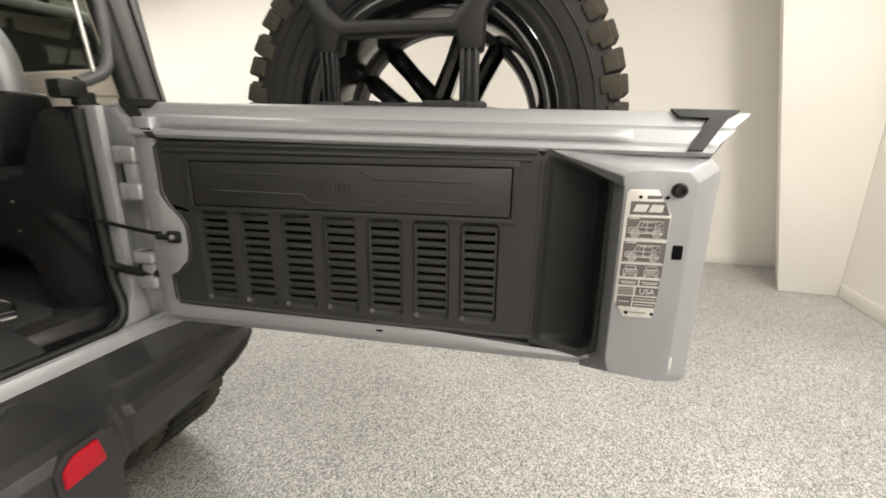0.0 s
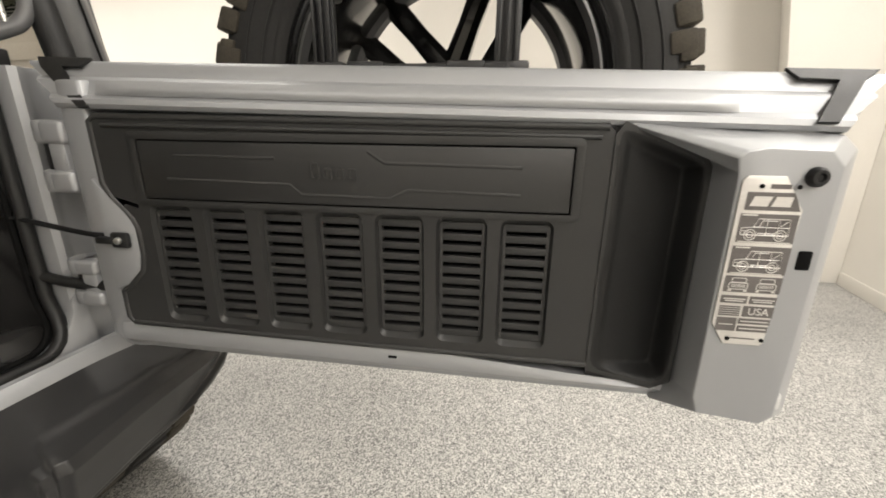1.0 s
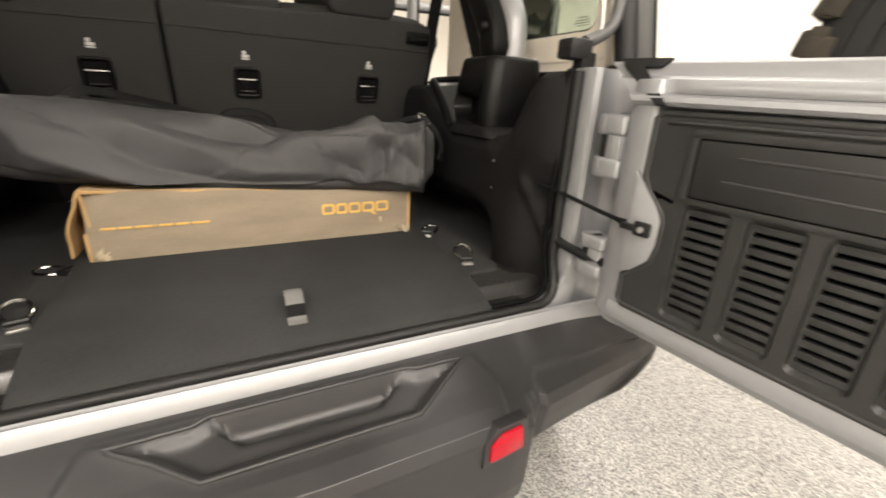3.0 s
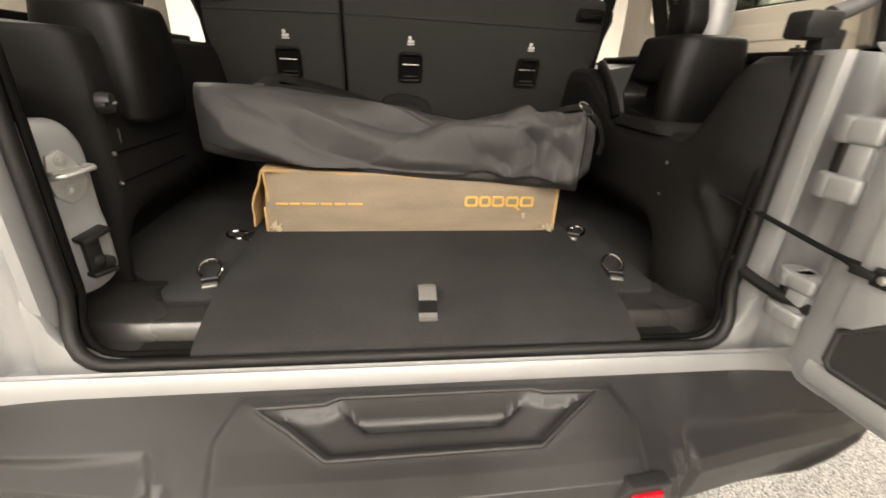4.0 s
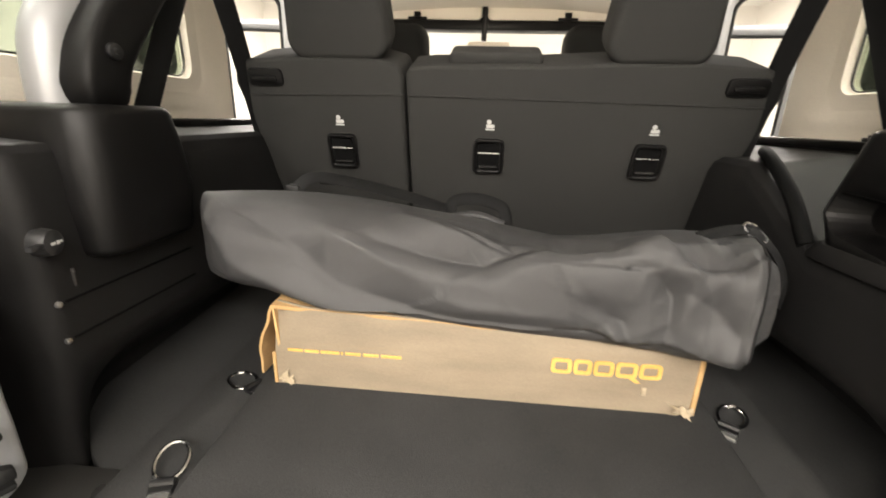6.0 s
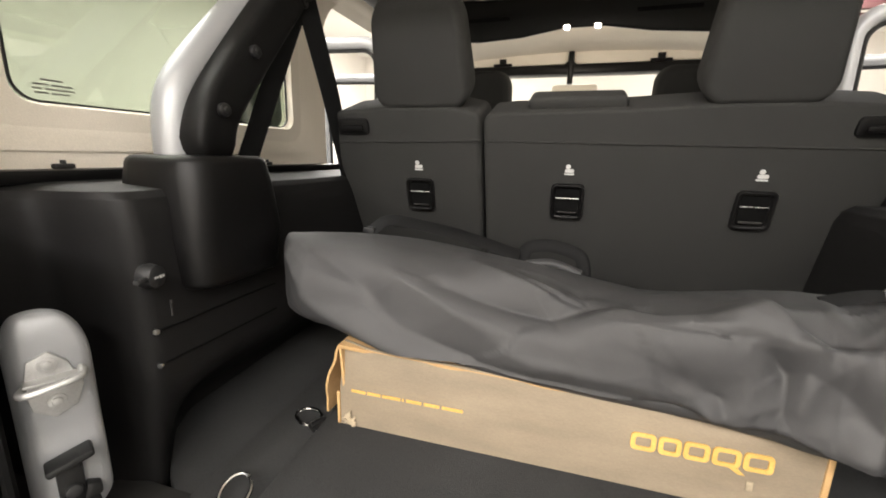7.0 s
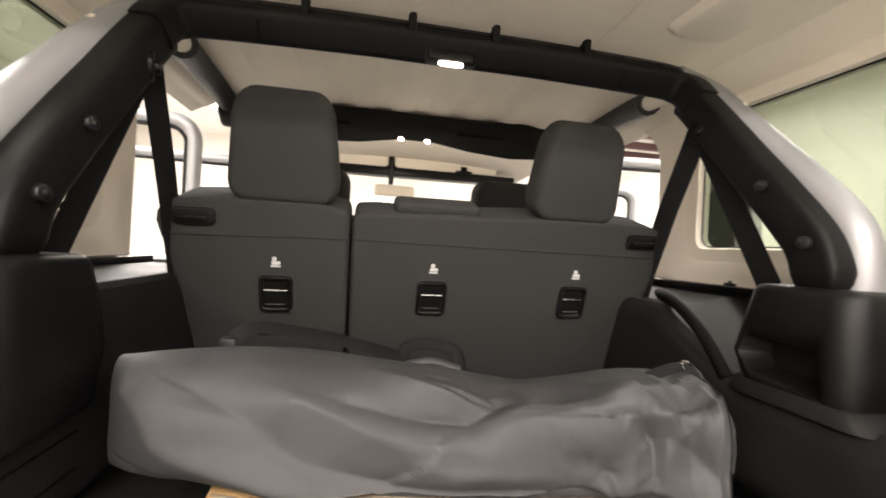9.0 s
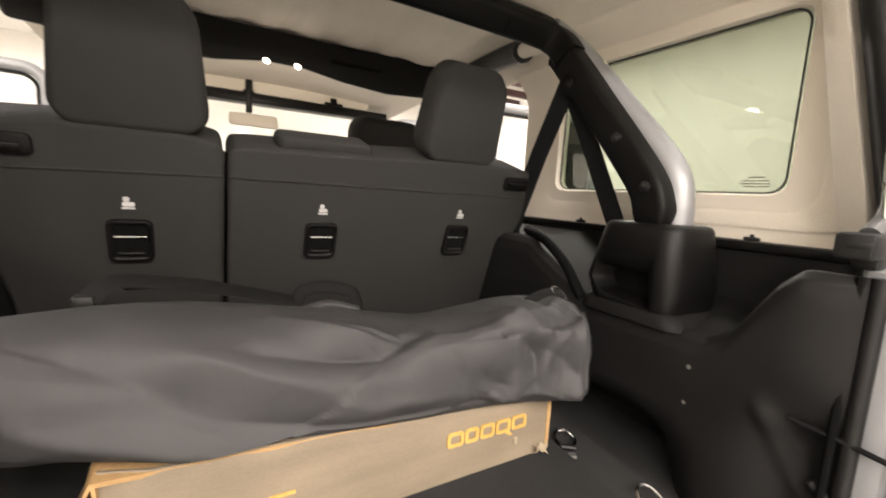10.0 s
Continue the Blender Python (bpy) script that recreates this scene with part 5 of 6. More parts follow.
for c, q in ((-0.334, 0.960), (0.323, 0.905)):
    hr = loft([(rrect(c - 0.108 * q, 0.245, c + 0.108 * q, 0.44, 0.03, 5), 0.0), (rrect(c - 0.118 * q, 0.235, c + 0.118 * q, 0.468, 0.05, 5), 0.022), (rrect(c - 0.114 * q, 0.240, c + 0.114 * q, 0.470, 0.05, 5), 0.085), (rrect(c - 0.10 * q, 0.25, c + 0.10 * q, 0.45, 0.04, 5), 0.115)], "y", w=0.010, seg=3)
    for v in hr.verts:
        v.co.x = c + (v.co.x - c) * (1.0 - 0.16 * ease(0.30, 0.47, v.co.z))
    h = part("headrest", hr, SEATCLOTH, seat, "tall black cloth headrest")
    part("headrest_post", join(tube([(c - 0.05, 0.06, 0.20), (c - 0.05, 0.06, 0.27)], 0.006, 8), tube([(c + 0.05, 0.06, 0.20), (c + 0.05, 0.06, 0.27)], 0.006, 8)), STEELBLACK, h)
part("middle_headrest", cushion(rrect(-0.100, 0.226, 0.100, 0.257, 0.014, 4), 0.03, 0.11, 0.010), SEATCLOTH, seat, "low black cloth middle headrest")
for s in (-1, 1):
    part("release_handle", join(prism(rrect(s * 0.505 - 0.040, 0.186, s * 0.505 + 0.040, 0.222, 0.010, 4), -0.006, 0.004, "y", 0.003), bx((s * 0.505 - 0.028, -0.012, 0.196), (s * 0.505 + 0.028, -0.004, 0.208), 0.003)), TRIM, seat, "black backrest release handle")
for k, c in enumerate((-0.350, -0.004, 0.352)):
    t = part("tether_anchor", ring(rrect(c - 0.035, -0.003, c + 0.035, 0.081, 0.012, 4), rrect(c - 0.025, 0.008, c + 0.025, 0.071, 0.006, 4), -0.009, 0.002, "y", 0.003, chamfer=0.003), TRIM, seat, "black child seat tether anchor")
    part("anchor_well", prism(rrect(c - 0.027, 0.006, c + 0.027, 0.073, 0.006, 4), -0.0025, 0.001, "y"), DARK, t)
    part("anchor_bar", tube([(c - 0.025, -0.006, 0.048), (c + 0.025, -0.006, 0.048)], 0.0015, 8), SATIN, t, "bright steel tether bar")
    part("anchor_lip", bx((c - 0.020, -0.0098, 0.013), (c + 0.020, -0.006, 0.017), 0.001), STEP, t)
    ic = join(prism(rrect(c - 0.014, 0.102, c + 0.014, 0.1065, 0.002, 2), -0.0014, 0.001), prism(rrect(c - 0.012, 0.109, c + 0.013, 0.1195, 0.003, 3), -0.0014, 0.001),
              prism(rrect(c - 0.010, 0.1205, c + 0.003, 0.133, 0.005, 4), -0.0014, 0.001))
    ic.transform(pose(c, 0, 0.102) @ Matrix.Diagonal((0.74, 1, 0.74, 1)) @ pose(-c, 0, -0.104))
    part("anchor_symbol", ic, WHITEINK, t, "small white printed child seat symbol")

# seat belts from the roll bar down beside the seat
for s in (1, -1):
    belt = thing("seat_belt", "black seat belt webbing hung from the padded roll bar", "seat belt", group="seat belts")
    part("webbing", tube([(s * 0.535, 0.605, 1.565), (s * 0.545, 0.70, 1.40), (s * 0.553, 0.775, 1.25), (s * 0.550, 0.83, 1.08)], 0.024, 8, flat=0.10, up=(s, 0.3, 0.3)), WEB, belt)
    part("anchor_loop", join(disc(0.026, 0.016, 20, 0.003, pose(s * 0.535, 0.598, 1.560, 0, 90, 20)), disc(0.012, 0.03, 16, 0.002, pose(s * 0.532, 0.598, 1.560, 0, 90, 20))), TRIM, belt, "black belt guide loop")
    part("retractor_web", tube([(s * 0.546, 0.606, 1.55), (s * 0.560, 0.535, 1.40), (s * 0.575, 0.462, 1.24)], 0.022, 8, flat=0.10, up=(s, 0.3, 0.3)), WEB, belt)
    part("buckle", bx((s * 0.545 - 0.005, 0.80, 1.06), (s * 0.545 + 0.005, 0.825, 1.105), 0.003), SATIN if s < 0 else TRIM, belt)

# ---------------------------------------------------------------- load floor


def dip(y):
    """The panel's front edge bends down to the sill."""
    return 0.030 * max(0.0, (0.115 - y) / 0.127) ** 1.5


lid_y = [-0.012, -0.006, 0.01, 0.03, 0.05, 0.075, 0.095, 0.12, 0.40, 0.84]
lid_loops = []
for y in lid_y:
    w, zt = interp(y, [-0.012, 0.40], [0.366, 0.376]), 0.785 + SLOPE * y - dip(y) - (0.004 if y < -0.01 else 0)
    lid_loops.append(([(-w, zt - 0.014), (w, zt - 0.014), (w, zt - 0.002), (w - 0.003, zt), (-w + 0.003, zt), (-w, zt - 0.002)], y))
lf = tagged(part("load_floor_panel", loft(lid_loops, "y"), CARPET), "flat black carpeted load floor panel with a pull strap", "floor panel")
loop_pts = smooth([(0.0, 0.128, 0.7885), (0.0, 0.110, 0.7925), (0.0, 0.085, 0.815), (0.0, 0.058, 0.810), (0.0, 0.048, 0.795), (0.0, 0.040, 0.7885), (0.0, 0.030, 0.7885)], 5)
for p in loop_pts:
    p.z -= dip(p.y)
part("pull_strap", tube([p for p in loop_pts if p.y > 0.0535], 0.0155, 8, flat=0.10, up=(0, 0, 1)), WEBGREY, lf, "grey webbing pull strap")
# black webbing stands in for the shaded front of the grey loop
part("strap_shade", tube([p for p in loop_pts if 0.042 < p.y <= 0.058], 0.0150, 8, flat=0.10, up=(0, 0, 1)), WEB, lf)
part("strap_end", tube([p for p in loop_pts if p.y <= 0.045], 0.016, 8, flat=0.10, up=(0, 0, 1)), WEBGREY, lf)
for s in (1, -1):
    tagged(part("side_mat", sloped(prism([(s * a, b) for a, b in [(0.30, 0.115), (0.458, 0.118), (0.476, 0.145), (0.478, 0.90), (0.30, 0.90)]], 0.758, 0.771, "z", 0.003)), CARPET), "black carpet strip beside the load floor panel", "carpet", group="carpet strips")


def ring_thing(x, y, yaw, lift):
    z = fz(y) - 0.013
    t = thing("tie_down_ring", "bright chrome tie-down ring on the black load floor", "tie-down ring", pose(x, y, z, 0, 0, yaw), "tie-down rings")
    part("base", join(bx((-0.015, -0.014, -0.004), (0.015, 0.010, 0.006), 0.003), tube([(-0.014, 0, 0.007), (0.014, 0, 0.007)], 0.005, 8)), STEELBLACK, t)
    part("base_tab", bx((-0.013, -0.024, -0.003), (0.013, -0.013, 0.0035), 0.002), SATIN, t)
    pts = [Vector((0.0205 * math.sin(a), 0, 0.027 - 0.027 * math.cos(a))) for a in [radians(20 + 320 * k / 22) for k in range(23)]]
    bm = tube([p + Vector((0, 0, 0.006)) for p in pts], 0.0032, 8)
    bm.transform(pose(0, 0, 0, lift, 0, 0))
    part("loop", bm, CHROME, t)


for x, y, yaw, lift in ((-0.400, 0.172, 17, -70), (0.408, 0.176, -14, -68), (-0.388, 0.372, 62, -88), (0.396, 0.374, -35, -82)):
    ring_thing(x, y, yaw, lift)

# ---------------------------------------------------------------- cardboard box
box = thing("cardboard_box", "long brown cardboard box with a yellow printed mark and scuffed tape", "box", pose(0, 0.376, fz(0.376) + 0.001, 0, 0, 0.7))
BZ = 0.148


def front_fn(u, v):
    """The front of the box: slightly buckled, with its upper corner pushed in along a crease."""
    x = lerp(lerp(-0.346, 0.345, u), lerp(-0.340, 0.338, u), v)
    z = v * (BZ - 0.024 * u)
    dent = max(0.0, 0.55 * (z - 0.045) - (x + 0.346)) * 0.30
    sag = 0.0022 * math.sin(math.pi * v) * (0.5 + 0.5 * math.sin(5.0 * u + 0.6)) * ease(0.0, 0.1, u) * ease(1.0, 0.9, u)
    crush = 0.006 * max(0.0, noise.noise((x * 9, 2.1, 0.7))) * ease(0.80, 1.0, v)
    return Vector((x, 0.0015 + 0.35 * sag + dent + crush, z))


part("front_panel", sheet(front_fn, 90, 22, 0.005), CARDP, box, "dark printed front of the box")
part("top_panel", loft([([(-0.345, 0.003), (0.342, 0.003), (0.342, 0.27), (-0.345, 0.27)], BZ - 0.009), ([(-0.343, 0.001), (0.340, 0.001), (0.340, 0.27), (-0.343, 0.27)], BZ - 0.002)], "z"), CARD, box)
for ob in box.children:
    if ob.name.startswith("top_panel"):
        for v in ob.data.vertices:
            v.co.z -= 0.024 * (v.co.x + 0.343) / 0.683
part("bottom_panel", bx((-0.344, 0.006, 0.0005), (0.343, 0.27, 0.006)), CARD, box)
part("back_panel", bx((-0.344, 0.264, 0.006), (0.343, 0.27, BZ - 0.03)), CARD, box)
part("end_panel", bx((0.335, 0.006, 0.006), (0.341, 0.264, BZ - 0.034)), CARD, box)
part("edge_strip", bx((0.336, -0.0015, 0.004), (0.343, 0.002, BZ - 0.028), 0.0005), CARD, box)
part("edge_strip", bx((-0.347, -0.0015, 0.002), (-0.342, 0.002, 0.060), 0.0005), CARD, box)
flap = sheet(lambda u, v: Vector((-0.345 - 0.034 * u - 0.007 * math.sin(math.pi * u) + 0.006 * noise.noise((u * 4, v * 3, 1.3)), lerp(0.002, 0.235, v) + 0.012 * u, BZ - 0.004 - (BZ - 0.012) * u)), 10, 8, 0.004)
part("end_flap", flap, CARD, box, "loose end flap folded outward")
part("inner_flap", sheet(lambda u, v: Vector((-0.343 + 0.01 * u, lerp(0.003, 0.20, v), BZ - 0.006 - (BZ - 0.02) * u)), 4, 4, 0.004), CARD, box)
# printed mark: plain rounded shapes; small print as bars
for a, w in ((0.112, 0.032), (0.147, 0.028), (0.178, 0.031), (0.212, 0.033), (0.248, 0.034)):
    part("printed_mark", ring(rrect(a, 0.062, a + w, 0.088, 0.006, 3), rrect(a + 0.006, 0.0675, a + w - 0.006, 0.0825, 0.003, 3), -0.0012, 0.001, "y"), INK, box)
part("printed_mark", prism([(0.232, 0.062), (0.243, 0.062), (0.252, 0.054), (0.244, 0.054)], -0.0012, 0.001, "y"), INK, box)
for a, w in ((-0.320, 0.026), (-0.291, 0.024), (-0.264, 0.032), (-0.229, 0.003), (-0.222, 0.026), (-0.192, 0.026), (-0.162, 0.034)):
    part("small_print", bx((a, -0.0012, 0.0648), (a + w, 0.001, 0.0697), 0.0005), INK, box)
for cx, cz in ((-0.325, 0.012), (0.325, 0.010)):
    part("torn_tape", sheet(lambda u, v, cx=cx, cz=cz: Vector((cx + 0.020 * (u - 0.5) + 0.004 * math.sin(9 * v), -0.003 - 0.004 * noise.noise((u * 3 + cx, v * 3, 0)), cz + 0.014 * (v - 0.5) + 0.004 * math.sin(7 * u))), 8, 6, 0.0008), TAPE, box, "torn whitish tape")
part("tape_mark", bx((0.256, -0.001, 0.032), (0.264, 0.001, 0.046), 0.001), TAPE, box)

# ---------------------------------------------------------------- fabric bag over the box
AX = [(-0.474, 0.490, 1.036), (-0.40, 0.488, 1.030), (-0.25, 0.482, 1.014), (-0.10, 0.474, 0.998), (0.05, 0.464, 0.988), (0.20, 0.452, 0.984), (0.30, 0.436, 0.988), (0.37, 0.422, 0.992), (0.418, 0.412, 0.995)]
axis_pts = smooth(AX, 10)
NA = len(axis_pts) - 1


def ridged(x, y, z):
    return 1 - 2 * abs(noise.noise((x, y, z)))


# folds as lines over the cloth: (height, width ahead of the line, width behind it, points along and round the bag)
FOLDS = [(-0.01, 0.02, 0.034, [(0.166, 0.434), (0.268, 0.529), (0.375, 0.567), (0.512, 0.566), (0.575, 0.577)]),
         (0.017, 0.04, 0.045, [(0.044, 0.444), (0.141, 0.515), (0.239, 0.564), (0.375, 0.605), (0.512, 0.596)]),
         (-0.016, 0.04, 0.036, [(0.485, 0.281), (0.494, 0.328), (0.453, 0.428), (0.39, 0.422), (0.317, 0.402)]),
         (0.016, 0.075, 0.034, [(0.449, 0.441), (0.527, 0.338), (0.609, 0.335), (0.702, 0.299), (0.785, 0.271)]),
         (-0.011, 0.022, 0.04, [(0.678, 0.308), (0.765, 0.365), (0.858, 0.372), (0.912, 0.341)]),
         (0.01, 0.06, 0.022, [(0.668, 0.39), (0.785, 0.397), (0.892, 0.362), (0.931, 0.344)]),
         (0.01, 0.04, 0.04, [(0.258, 0.416), (0.336, 0.472), (0.434, 0.518), (0.551, 0.521)]),
         (-0.008, 0.012, 0.02, [(0.631, 0.557), (0.625, 0.521), (0.585, 0.492)]),
         (-0.01, 0.016, 0.03, [(0.699, 0.517), (0.699, 0.455), (0.676, 0.414), (0.639, 0.394)]),
         (-0.009, 0.03, 0.03, [(0.717, 0.446), (0.795, 0.482), (0.902, 0.522)]),
         (-0.009, 0.012, 0.022, [(0.561, 0.575), (0.619, 0.587), (0.692, 0.609)]),
         (0.01, 0.02, 0.03, [(0.6, 0.52), (0.619, 0.567), (0.668, 0.585)]),
         (0.009, 0.03, 0.03, [(0.785, 0.563), (0.863, 0.558), (0.926, 0.551)]),
         (0.01, 0.03, 0.02, [(0.619, 0.257), (0.668, 0.307), (0.717, 0.369)]),
         (-0.008, 0.02, 0.02, [(0.541, 0.262), (0.556, 0.302), (0.595, 0.325)]),
         (0.008, 0.02, 0.025, [(0.336, 0.257), (0.405, 0.318), (0.463, 0.35)])]


def fold(u, v):
    k = 0.0
    for h, wa, wb, line in FOLDS:
        best, side, along = 9.0, 1, 0.0
        n = len(line) - 1
        for i in range(n):
            (u0, v0), (u1, v1) = line[i], line[i + 1]
            ex, ey, px, py = (u1 - u0) * 0.94, (v1 - v0) * 0.55, (u - u0) * 0.94, (v - v0) * 0.55
            t = (px * ex + py * ey) / (ex * ex + ey * ey)
            tc = max(0.0, min(1.0, t))
            d = math.hypot(px - tc * ex, py - tc * ey)
            if d < best:
                best, side, along = d, ex * py - ey * px, (i + tc) / n
        w = wa if side > 0 else wb
        k += 2.2 * h * math.exp(-(best / w) ** 1.15) * (0.35 + 0.65 * math.sin(math.pi * min(max(along, 0.06), 0.94)))
    return k


def bag_fn(u, v):
    k = u * NA
    i = min(int(k), NA - 1)
    p = axis_pts[i].lerp(axis_pts[i + 1], k - i)
    a = 2 * math.pi * v                                     # 0: towards the back, 90: up, 180: towards the viewer
    ca, sa = math.cos(a), math.sin(a)
    ex = 0.62 if ca < 0 else 0.72
    cx, cz = math.copysign(abs(ca) ** ex, ca), math.copysign(abs(sa) ** (0.66 if sa > 0 else 0.84), sa)
    hw = interp(u, [0, 0.05, 0.12, 0.25, 0.5, 0.7, 0.9, 0.935, 0.945, 1.0], [0.022, 0.045, 0.075, 0.100, 0.098, 0.098, 0.106, 0.104, 0.090, 0.072])
    if ca > 0:
        hw *= 1 + 0.65 * ease(0.08, 0.3, u) * ease(0.97, 0.8, u)
    up = interp(u, [0, 0.2, 0.44, 0.56, 0.72, 0.90, 0.935, 0.945, 1.0], [0.078, 0.086, 0.080, 0.062, 0.080, 0.090, 0.092, 0.080, 0.062])
    dn = interp(u, [0, 0.15, 0.3, 0.6, 0.85, 0.935, 0.945, 1.0], [0.066, 0.078, 0.074, 0.070, 0.084, 0.090, 0.066, 0.044])
    calm = 0.35 + 0.65 * ease(0.30, 0.60, u)
    k = fold(u, v)
    k += (noise.noise((u * 9 + 1.7, ca * 1.2, sa * 1.2)) * 0.005 + noise.noise((u * 26 + ca, ca * 2.4, sa * 2.4)) * 0.0015) * calm
    k += (max(0.0, ridged(u * 4.5 - 0.9 * sa + 1.7, ca * 1.4 + 3 * v, sa * 1.4)) ** 3 * 0.003) * ease(0.36, 0.55, u)
    if sa < -0.45:
        k *= 0.3
    y = p.y - 0.045 * (1 - ease(0.0, 0.25, u)) + (hw + k) * cx
    z = p.z + ((up if sa > 0 else dn) + k) * cz
    y -= 0.012 * max(0, -sa) * max(0, -ca)
    x = p.x + 0.40 * (y - p.y) * ease(0.62, 0.95, u)
    return Vector((x, y, z))


bag = thing("fabric_bag", "long dark grey nylon bag, creased, lying over a cardboard box", "bag")
BN = 150
bm = bmesh.new()
rows = []
for i in range(241):
    rows.append([bm.verts.new(bag_fn(i / 240, j / BN)) for j in range(BN)])
for p, q in zip(rows, rows[1:]):
    for j in range(BN):
        bm.faces.new((p[j], p[(j + 1) % BN], q[(j + 1) % BN], q[j]))
for r_, sgn in ((rows[0], 1), (rows[-1], -1)):
    c = sum((v.co for v in r_), Vector()) / BN
    inner = [bm.verts.new(c.lerp(v.co, 0.55) + Vector((sgn * 0.012, 0, 0))) for v in r_]
    mid = bm.verts.new(c + Vector((sgn * 0.018, 0, 0)))
    for j in range(BN):
        bm.faces.new((r_[j], r_[(j + 1) % BN], inner[(j + 1) % BN], inner[j]))
        bm.faces.new((inner[j], inner[(j + 1) % BN], mid))
part("bag_body", bm, BAGCLOTH, bag, "creased dark grey nylon bag body", angle=80)
hemx = [bag_fn(0.936, j / 60) for j in range(60)]
cen = sum(hemx, Vector()) / 60
part("end_seam", tube([cen + (p - cen) * 1.004 for p in hemx], 0.0020, 6, closed=True), WEB, bag)
part("carry_handle", tube(smooth([(-0.078, 0.640, 1.040), (-0.076, 0.648, 1.066), (-0.064, 0.652, 1.080), (-0.02, 0.654, 1.084), (0.026, 0.650, 1.072), (0.038, 0.646, 1.054), (0.042, 0.640, 1.028)], 6), 0.013, 10, flat=0.28), WEB, bag, "black webbing carry handle")
part("handle_wrap", tube(smooth([(-0.070, 0.622, 1.050), (-0.02, 0.628, 1.055), (0.034, 0.622, 1.040)], 5), 0.012, 14, flat=0.7), BAGCLOTH, bag, "padded wrap of the carry handle")
part("shoulder_strap", tube(smooth([(-0.375, 0.565, 1.105), (-0.345, 0.590, 1.125), (-0.27, 0.610, 1.113), (-0.18, 0.630, 1.091), (-0.085, 0.640, 1.063)], 6), 0.018, 8, flat=0.16, up=(0, -0.5, 1)), WEB, bag, "black webbing shoulder strap")
part("shoulder_strap", tube(smooth([(-0.34, 0.60, 1.117), (-0.25, 0.640, 1.107), (-0.16, 0.650, 1.083), (-0.07, 0.655, 1.053)], 6), 0.014, 8, flat=0.16, up=(0, -0.5, 1)), WEB, bag)
part("strap_stopper", bx((-0.392, 0.555, 1.088), (-0.365, 0.580, 1.112), 0.005), RUBBER, bag)
part("end_strap", tube(smooth([(0.330, 0.455, 1.078), (0.375, 0.460, 1.090), (0.410, 0.458, 1.090), (0.440, 0.440, 1.060), (0.452, 0.425, 1.02), (0.440, 0.410, 0.985)], 6), 0.011, 8, flat=0.16, up=(0, -0.5, 1)), WEB, bag)
part("metal_buckle", tube([(0.410 + 0.016 * math.cos(a * 0.5236), 0.452 - 0.006 * math.cos(a * 0.5236), 1.090 - 0.010 * math.cos(a * 0.5236) + 0.009 * math.sin(a * 0.5236)) for a in range(12)], 0.0028, 6, closed=True), CHROME, bag, "bright metal buckle")

# ---------------------------------------------------------------- lift glass strut on the right
strut = thing("gas_strut", "grey gas strut with black ball joint at the hardtop pillar", "gas strut")
part("bracket", join(bx((0.508, 0.020, 1.226), (0.562, 0.062, 1.262), 0.006), bx((0.540, 0.022, 1.212), (0.575, 0.050, 1.240), 0.004), disc(0.013, 0.030, 18, 0.004, pose(0.520, 0.036, 1.245, 90, 0, 0))), RUBBER, strut)
part("sleeve", tube(smooth([(0.556, 0.040, 1.258), (0.585, 0.040, 1.270), (0.614, 0.040, 1.288), (0.630, 0.040, 1.325), (0.634, 0.045, 1.43), (0.630, 0.065, 1.62), (0.624, 0.080, 1.75)], 6), 0.0125, 14), GREY, strut, "grey bent sleeve of the strut")
part("rod", tube([(0.590, 0.036, 1.272), (0.586, 0.045, 1.40), (0.578, 0.075, 1.72)], 0.0045, 12), SATIN, strut, "bright steel strut rod")

# ---------------------------------------------------------------- front cabin
part("cabin_floor", bx((-0.70, 1.0, 0.70), (0.70, 2.6, 0.74)), CARPET, car)
ob_low = [(-0.66, 1.650), (-0.34, 1.634), (-0.20, 1.642), (-0.06, 1.664), (0.06, 1.664), (0.20, 1.642), (0.36, 1.630), (0.66, 1.650)]
ob_top = [(0.68, 1.72), (0.60, 1.768), (0.36, 1.774), (0.28, 1.768), (-0.28, 1.768), (-0.36, 1.776), (-0.60, 1.768), (-0.68, 1.72)]
obar = part("overhead_bar", loft([(ob_low + ob_top, 1.33), ([(a, b + 0.066) for a, b in ob_low] + [(a, b + 0.012) for a, b in ob_top], 1.52)], "y", w=0.014, seg=3), TRIM, car, "black padded overhead bar with speakers and lamps")
for c in (-0.055, 0.040):
    part("reading_lamp", disc(0.010, 0.006, 18, 0.002, pose(c, 1.330, 1.668, 60, 0, 0)), LED, obar, "small lit reading lamp")
    part("speaker_slot", bx((c * 6 - 0.09, 1.3275, 1.70), (c * 6 + 0.09, 1.331, 1.712), 0.002), DARK, obar)
area("reading_lamp_light", -0.008, 1.33, 1.63, 0.10, 0.03, 0.6, (1.0, 0.88, 0.70), 72)
wf = [(-0.66, 1.20), (0.66, 1.20), (0.60, 1.72), (-0.60, 1.72)]
part("windscreen_frame", ring([(-0.74, 1.10), (0.74, 1.10), (0.66, 1.80), (-0.66, 1.80)], [(-0.65, 1.20), (0.65, 1.20), (0.585, 1.715), (-0.585, 1.715)], 2.16, 2.22, "y", 0.01), TRIM, car, "black windscreen surround")
part("windscreen", prism(wf, 2.186, 2.192, "y"), CLEARGLASS, car, "clear windscreen").visible_shadow = False
part("dashboard", cushion([(-0.70, 1.0), (0.70, 1.0), (0.70, 1.27), (0.15, 1.29), (-0.20, 1.30), (-0.35, 1.33), (-0.55, 1.32), (-0.70, 1.27)], 1.92, 2.155, 0.03), TRIM, car, "black dashboard")
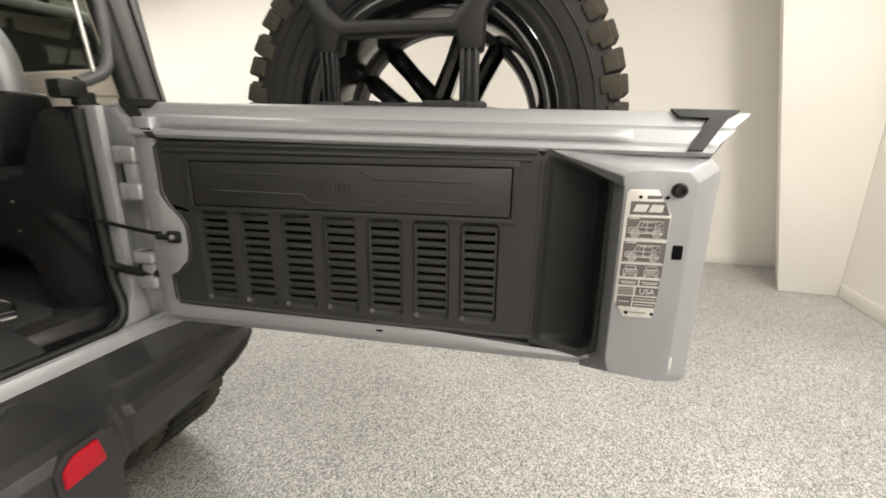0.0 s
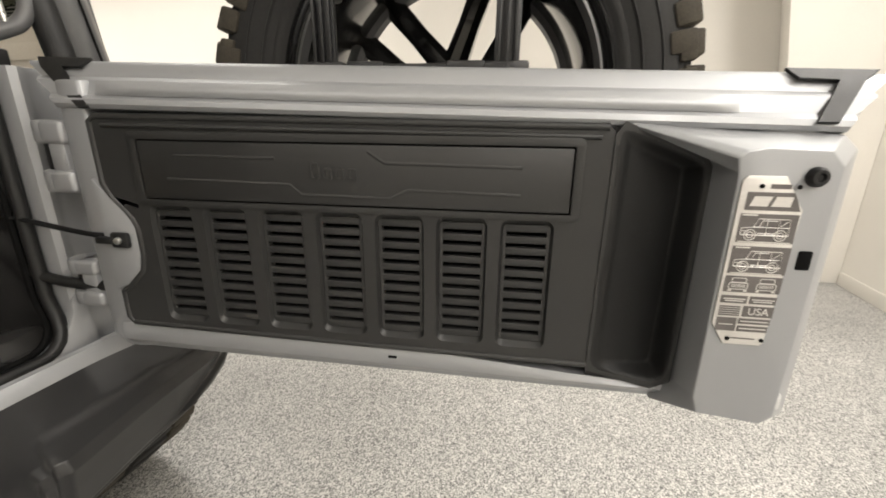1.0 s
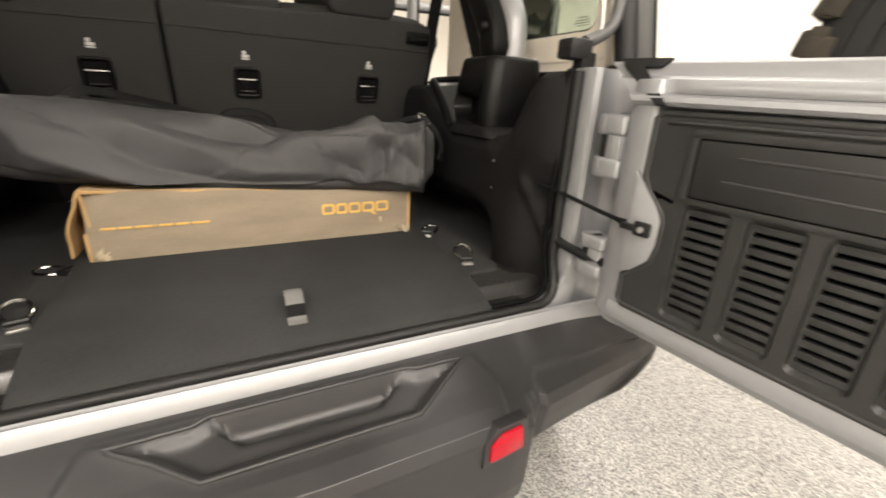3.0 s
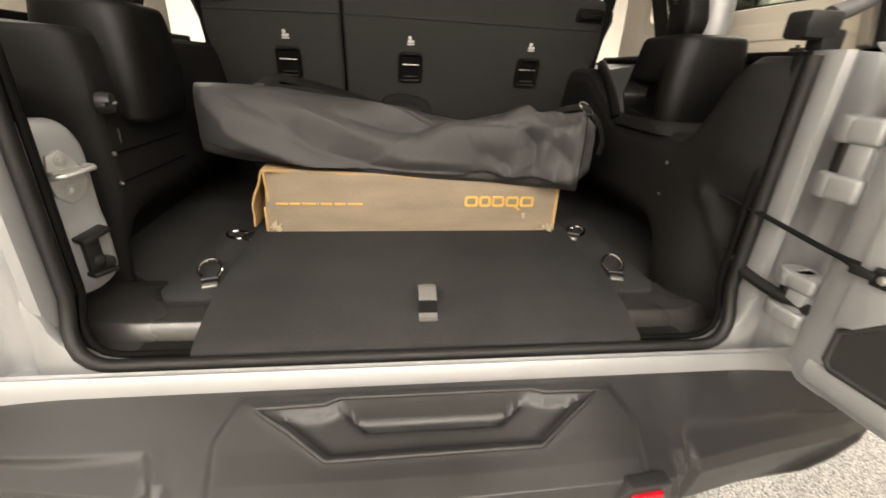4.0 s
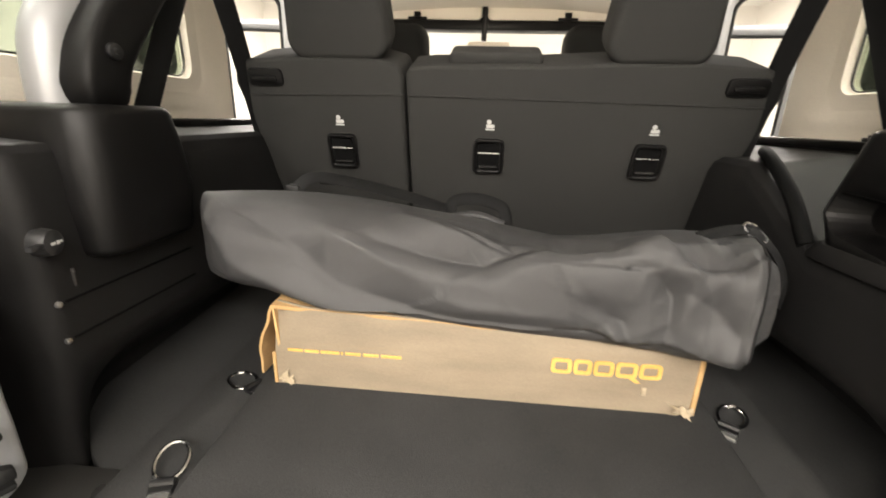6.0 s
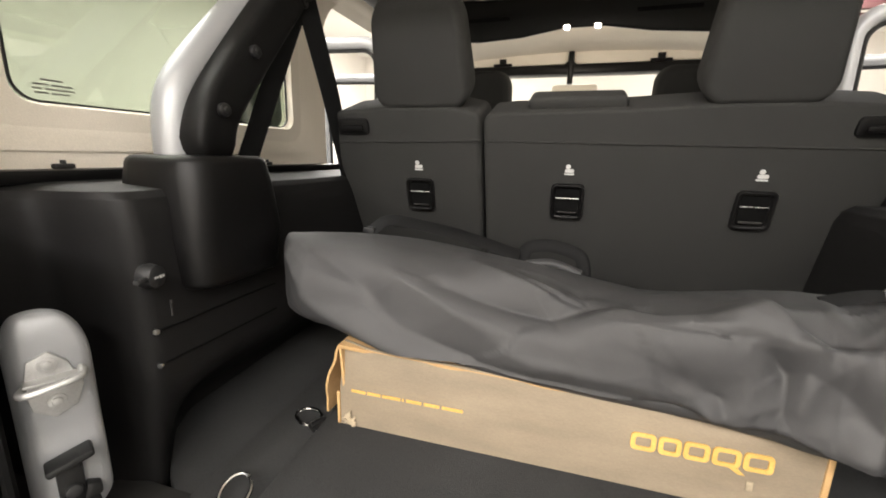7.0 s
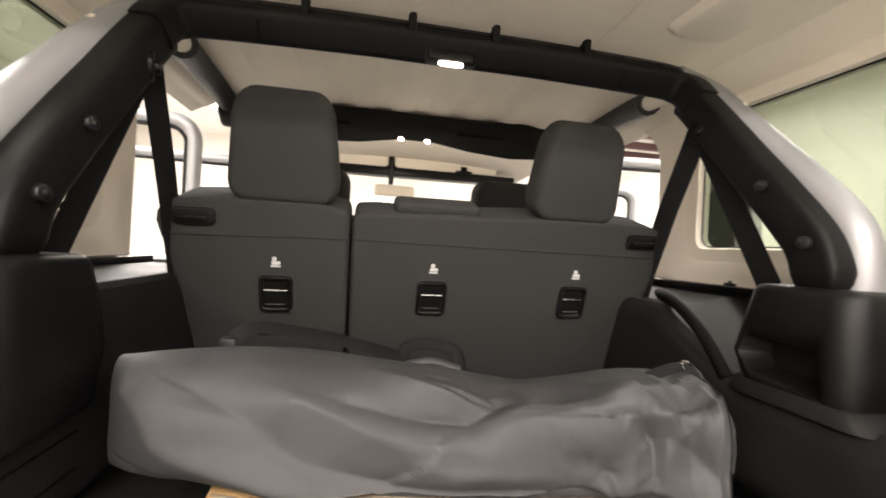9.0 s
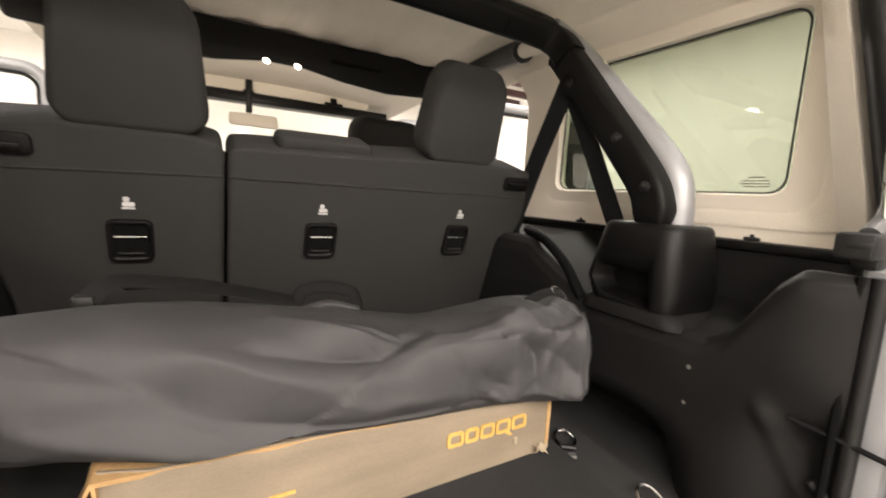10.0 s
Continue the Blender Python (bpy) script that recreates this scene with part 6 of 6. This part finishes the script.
for a, b, c in ((-0.53, -0.066, -0.37), (-0.035, 0.52, 0.335)):
    visor = part("sun_visor", prism(rrect(a, 1.690, b, 1.80, 0.02, 4), 2.00, 2.018, "y", 0.006), CREAM, car, "cream folded sun visor")
    part("visor_clip", join(bx((c - 0.045, 1.988, 1.688), (c + 0.045, 1.999, 1.700), 0.003), bx((c - 0.016, 1.988, 1.70), (c + 0.016, 1.999, 1.722), 0.003)), TRIM, visor)
part("header_rail", bx((-0.62, 1.99, 1.645), (0.62, 2.08, 1.688), 0.008), TRIM, car)
part("mirror_stalk", join(bx((-0.062, 1.985, 1.60), (-0.036, 2.02, 1.80), 0.005)), TRIM, car)
part("rear_view_mirror", prism(rrect(-0.13, 1.545, 0.08, 1.600, 0.015, 4), 2.02, 2.05, "y", 0.006), CREAM, car, "interior mirror on its stalk")
for k, c in enumerate((-0.36, 0.36)):
    fs = thing("front_seat", "black cloth front seat seen from behind", "seat", pose(c, 1.42, 0.78), "front seats")
    bk = cushion(rrect(-0.24, 0.0, 0.24, 0.60, 0.09, 6), 0.0, 0.13, 0.03)
    bk.transform(pose(0, 0, 0, 12, 0, 0))
    part("backrest", bk, SEATCLOTH, fs)
    hd = cushion(rrect(-0.135, 0.605, 0.135, 0.765, 0.055, 6), 0.02, 0.12, 0.025)
    hd.transform(pose(0, 0, 0, 12, 0, 0))
    part("headrest", hd, SEATCLOTH, fs)
    part("seat_cushion", bx((-0.25, -0.02, -0.06), (0.25, 0.50, 0.10), 0.04, 3), SEATCLOTH, fs)
    part("seat_base", bx((-0.2, 0.05, -0.04), (0.2, 0.42, -0.059)), STEELBLACK, fs)

# side doors standing wide open, their windows lowered, with rounded tubular window frames
for s, y0 in ((1, 1.63), (-1, 1.63), (1, 2.46), (-1, 2.46)):
    d = thing("side_door", "silver side door standing wide open with rounded window frame and lowered glass", "car door", pose(s * 0.815, y0, 0, 0, 0, s * 84), group="side doors")
    DL = 0.89 if y0 < 2 else 0.80
    loop_d = [(0.0, -a, b) for a, b in rrect(0.03, 1.10, DL, 1.735, 0.085, 6)]
    part("window_frame", tube(loop_d, 0.026, 14, flat=1.0, up=(1, 0, 0), closed=True), SILVER, d, "silver rounded window frame")
    part("frame_groove", tube([(0.0, -a, b) for a, b in rrect(0.062, 1.13, DL - 0.032, 1.703, 0.06, 6)], 0.008, 8, closed=True), RUBBER, d)
    part("door_skin", bx((-0.035, -DL - 0.01, 0.62), (0.035, -0.01, 1.16), 0.02, 3), SILVER, d)
    part("door_trim", bx((-s * 0.036 - 0.012, -DL + 0.03, 0.66), (-s * 0.036 + 0.012, -0.05, 1.14), 0.008), TRIM, d, "black inner door trim")
    if y0 < 2:
        part("window_post", tube([(0.0, -0.46, 1.12), (0.0, -0.48, 1.72)], 0.014, 10), STEELBLACK, d)
        part("fixed_pane", prism([(-0.875, 1.13), (-0.47, 1.13), (-0.482, 1.71), (-0.80, 1.715), (-0.875, 1.64)], -0.003, 0.003, "x"), DARKGLASS, d, "dark tinted fixed pane")
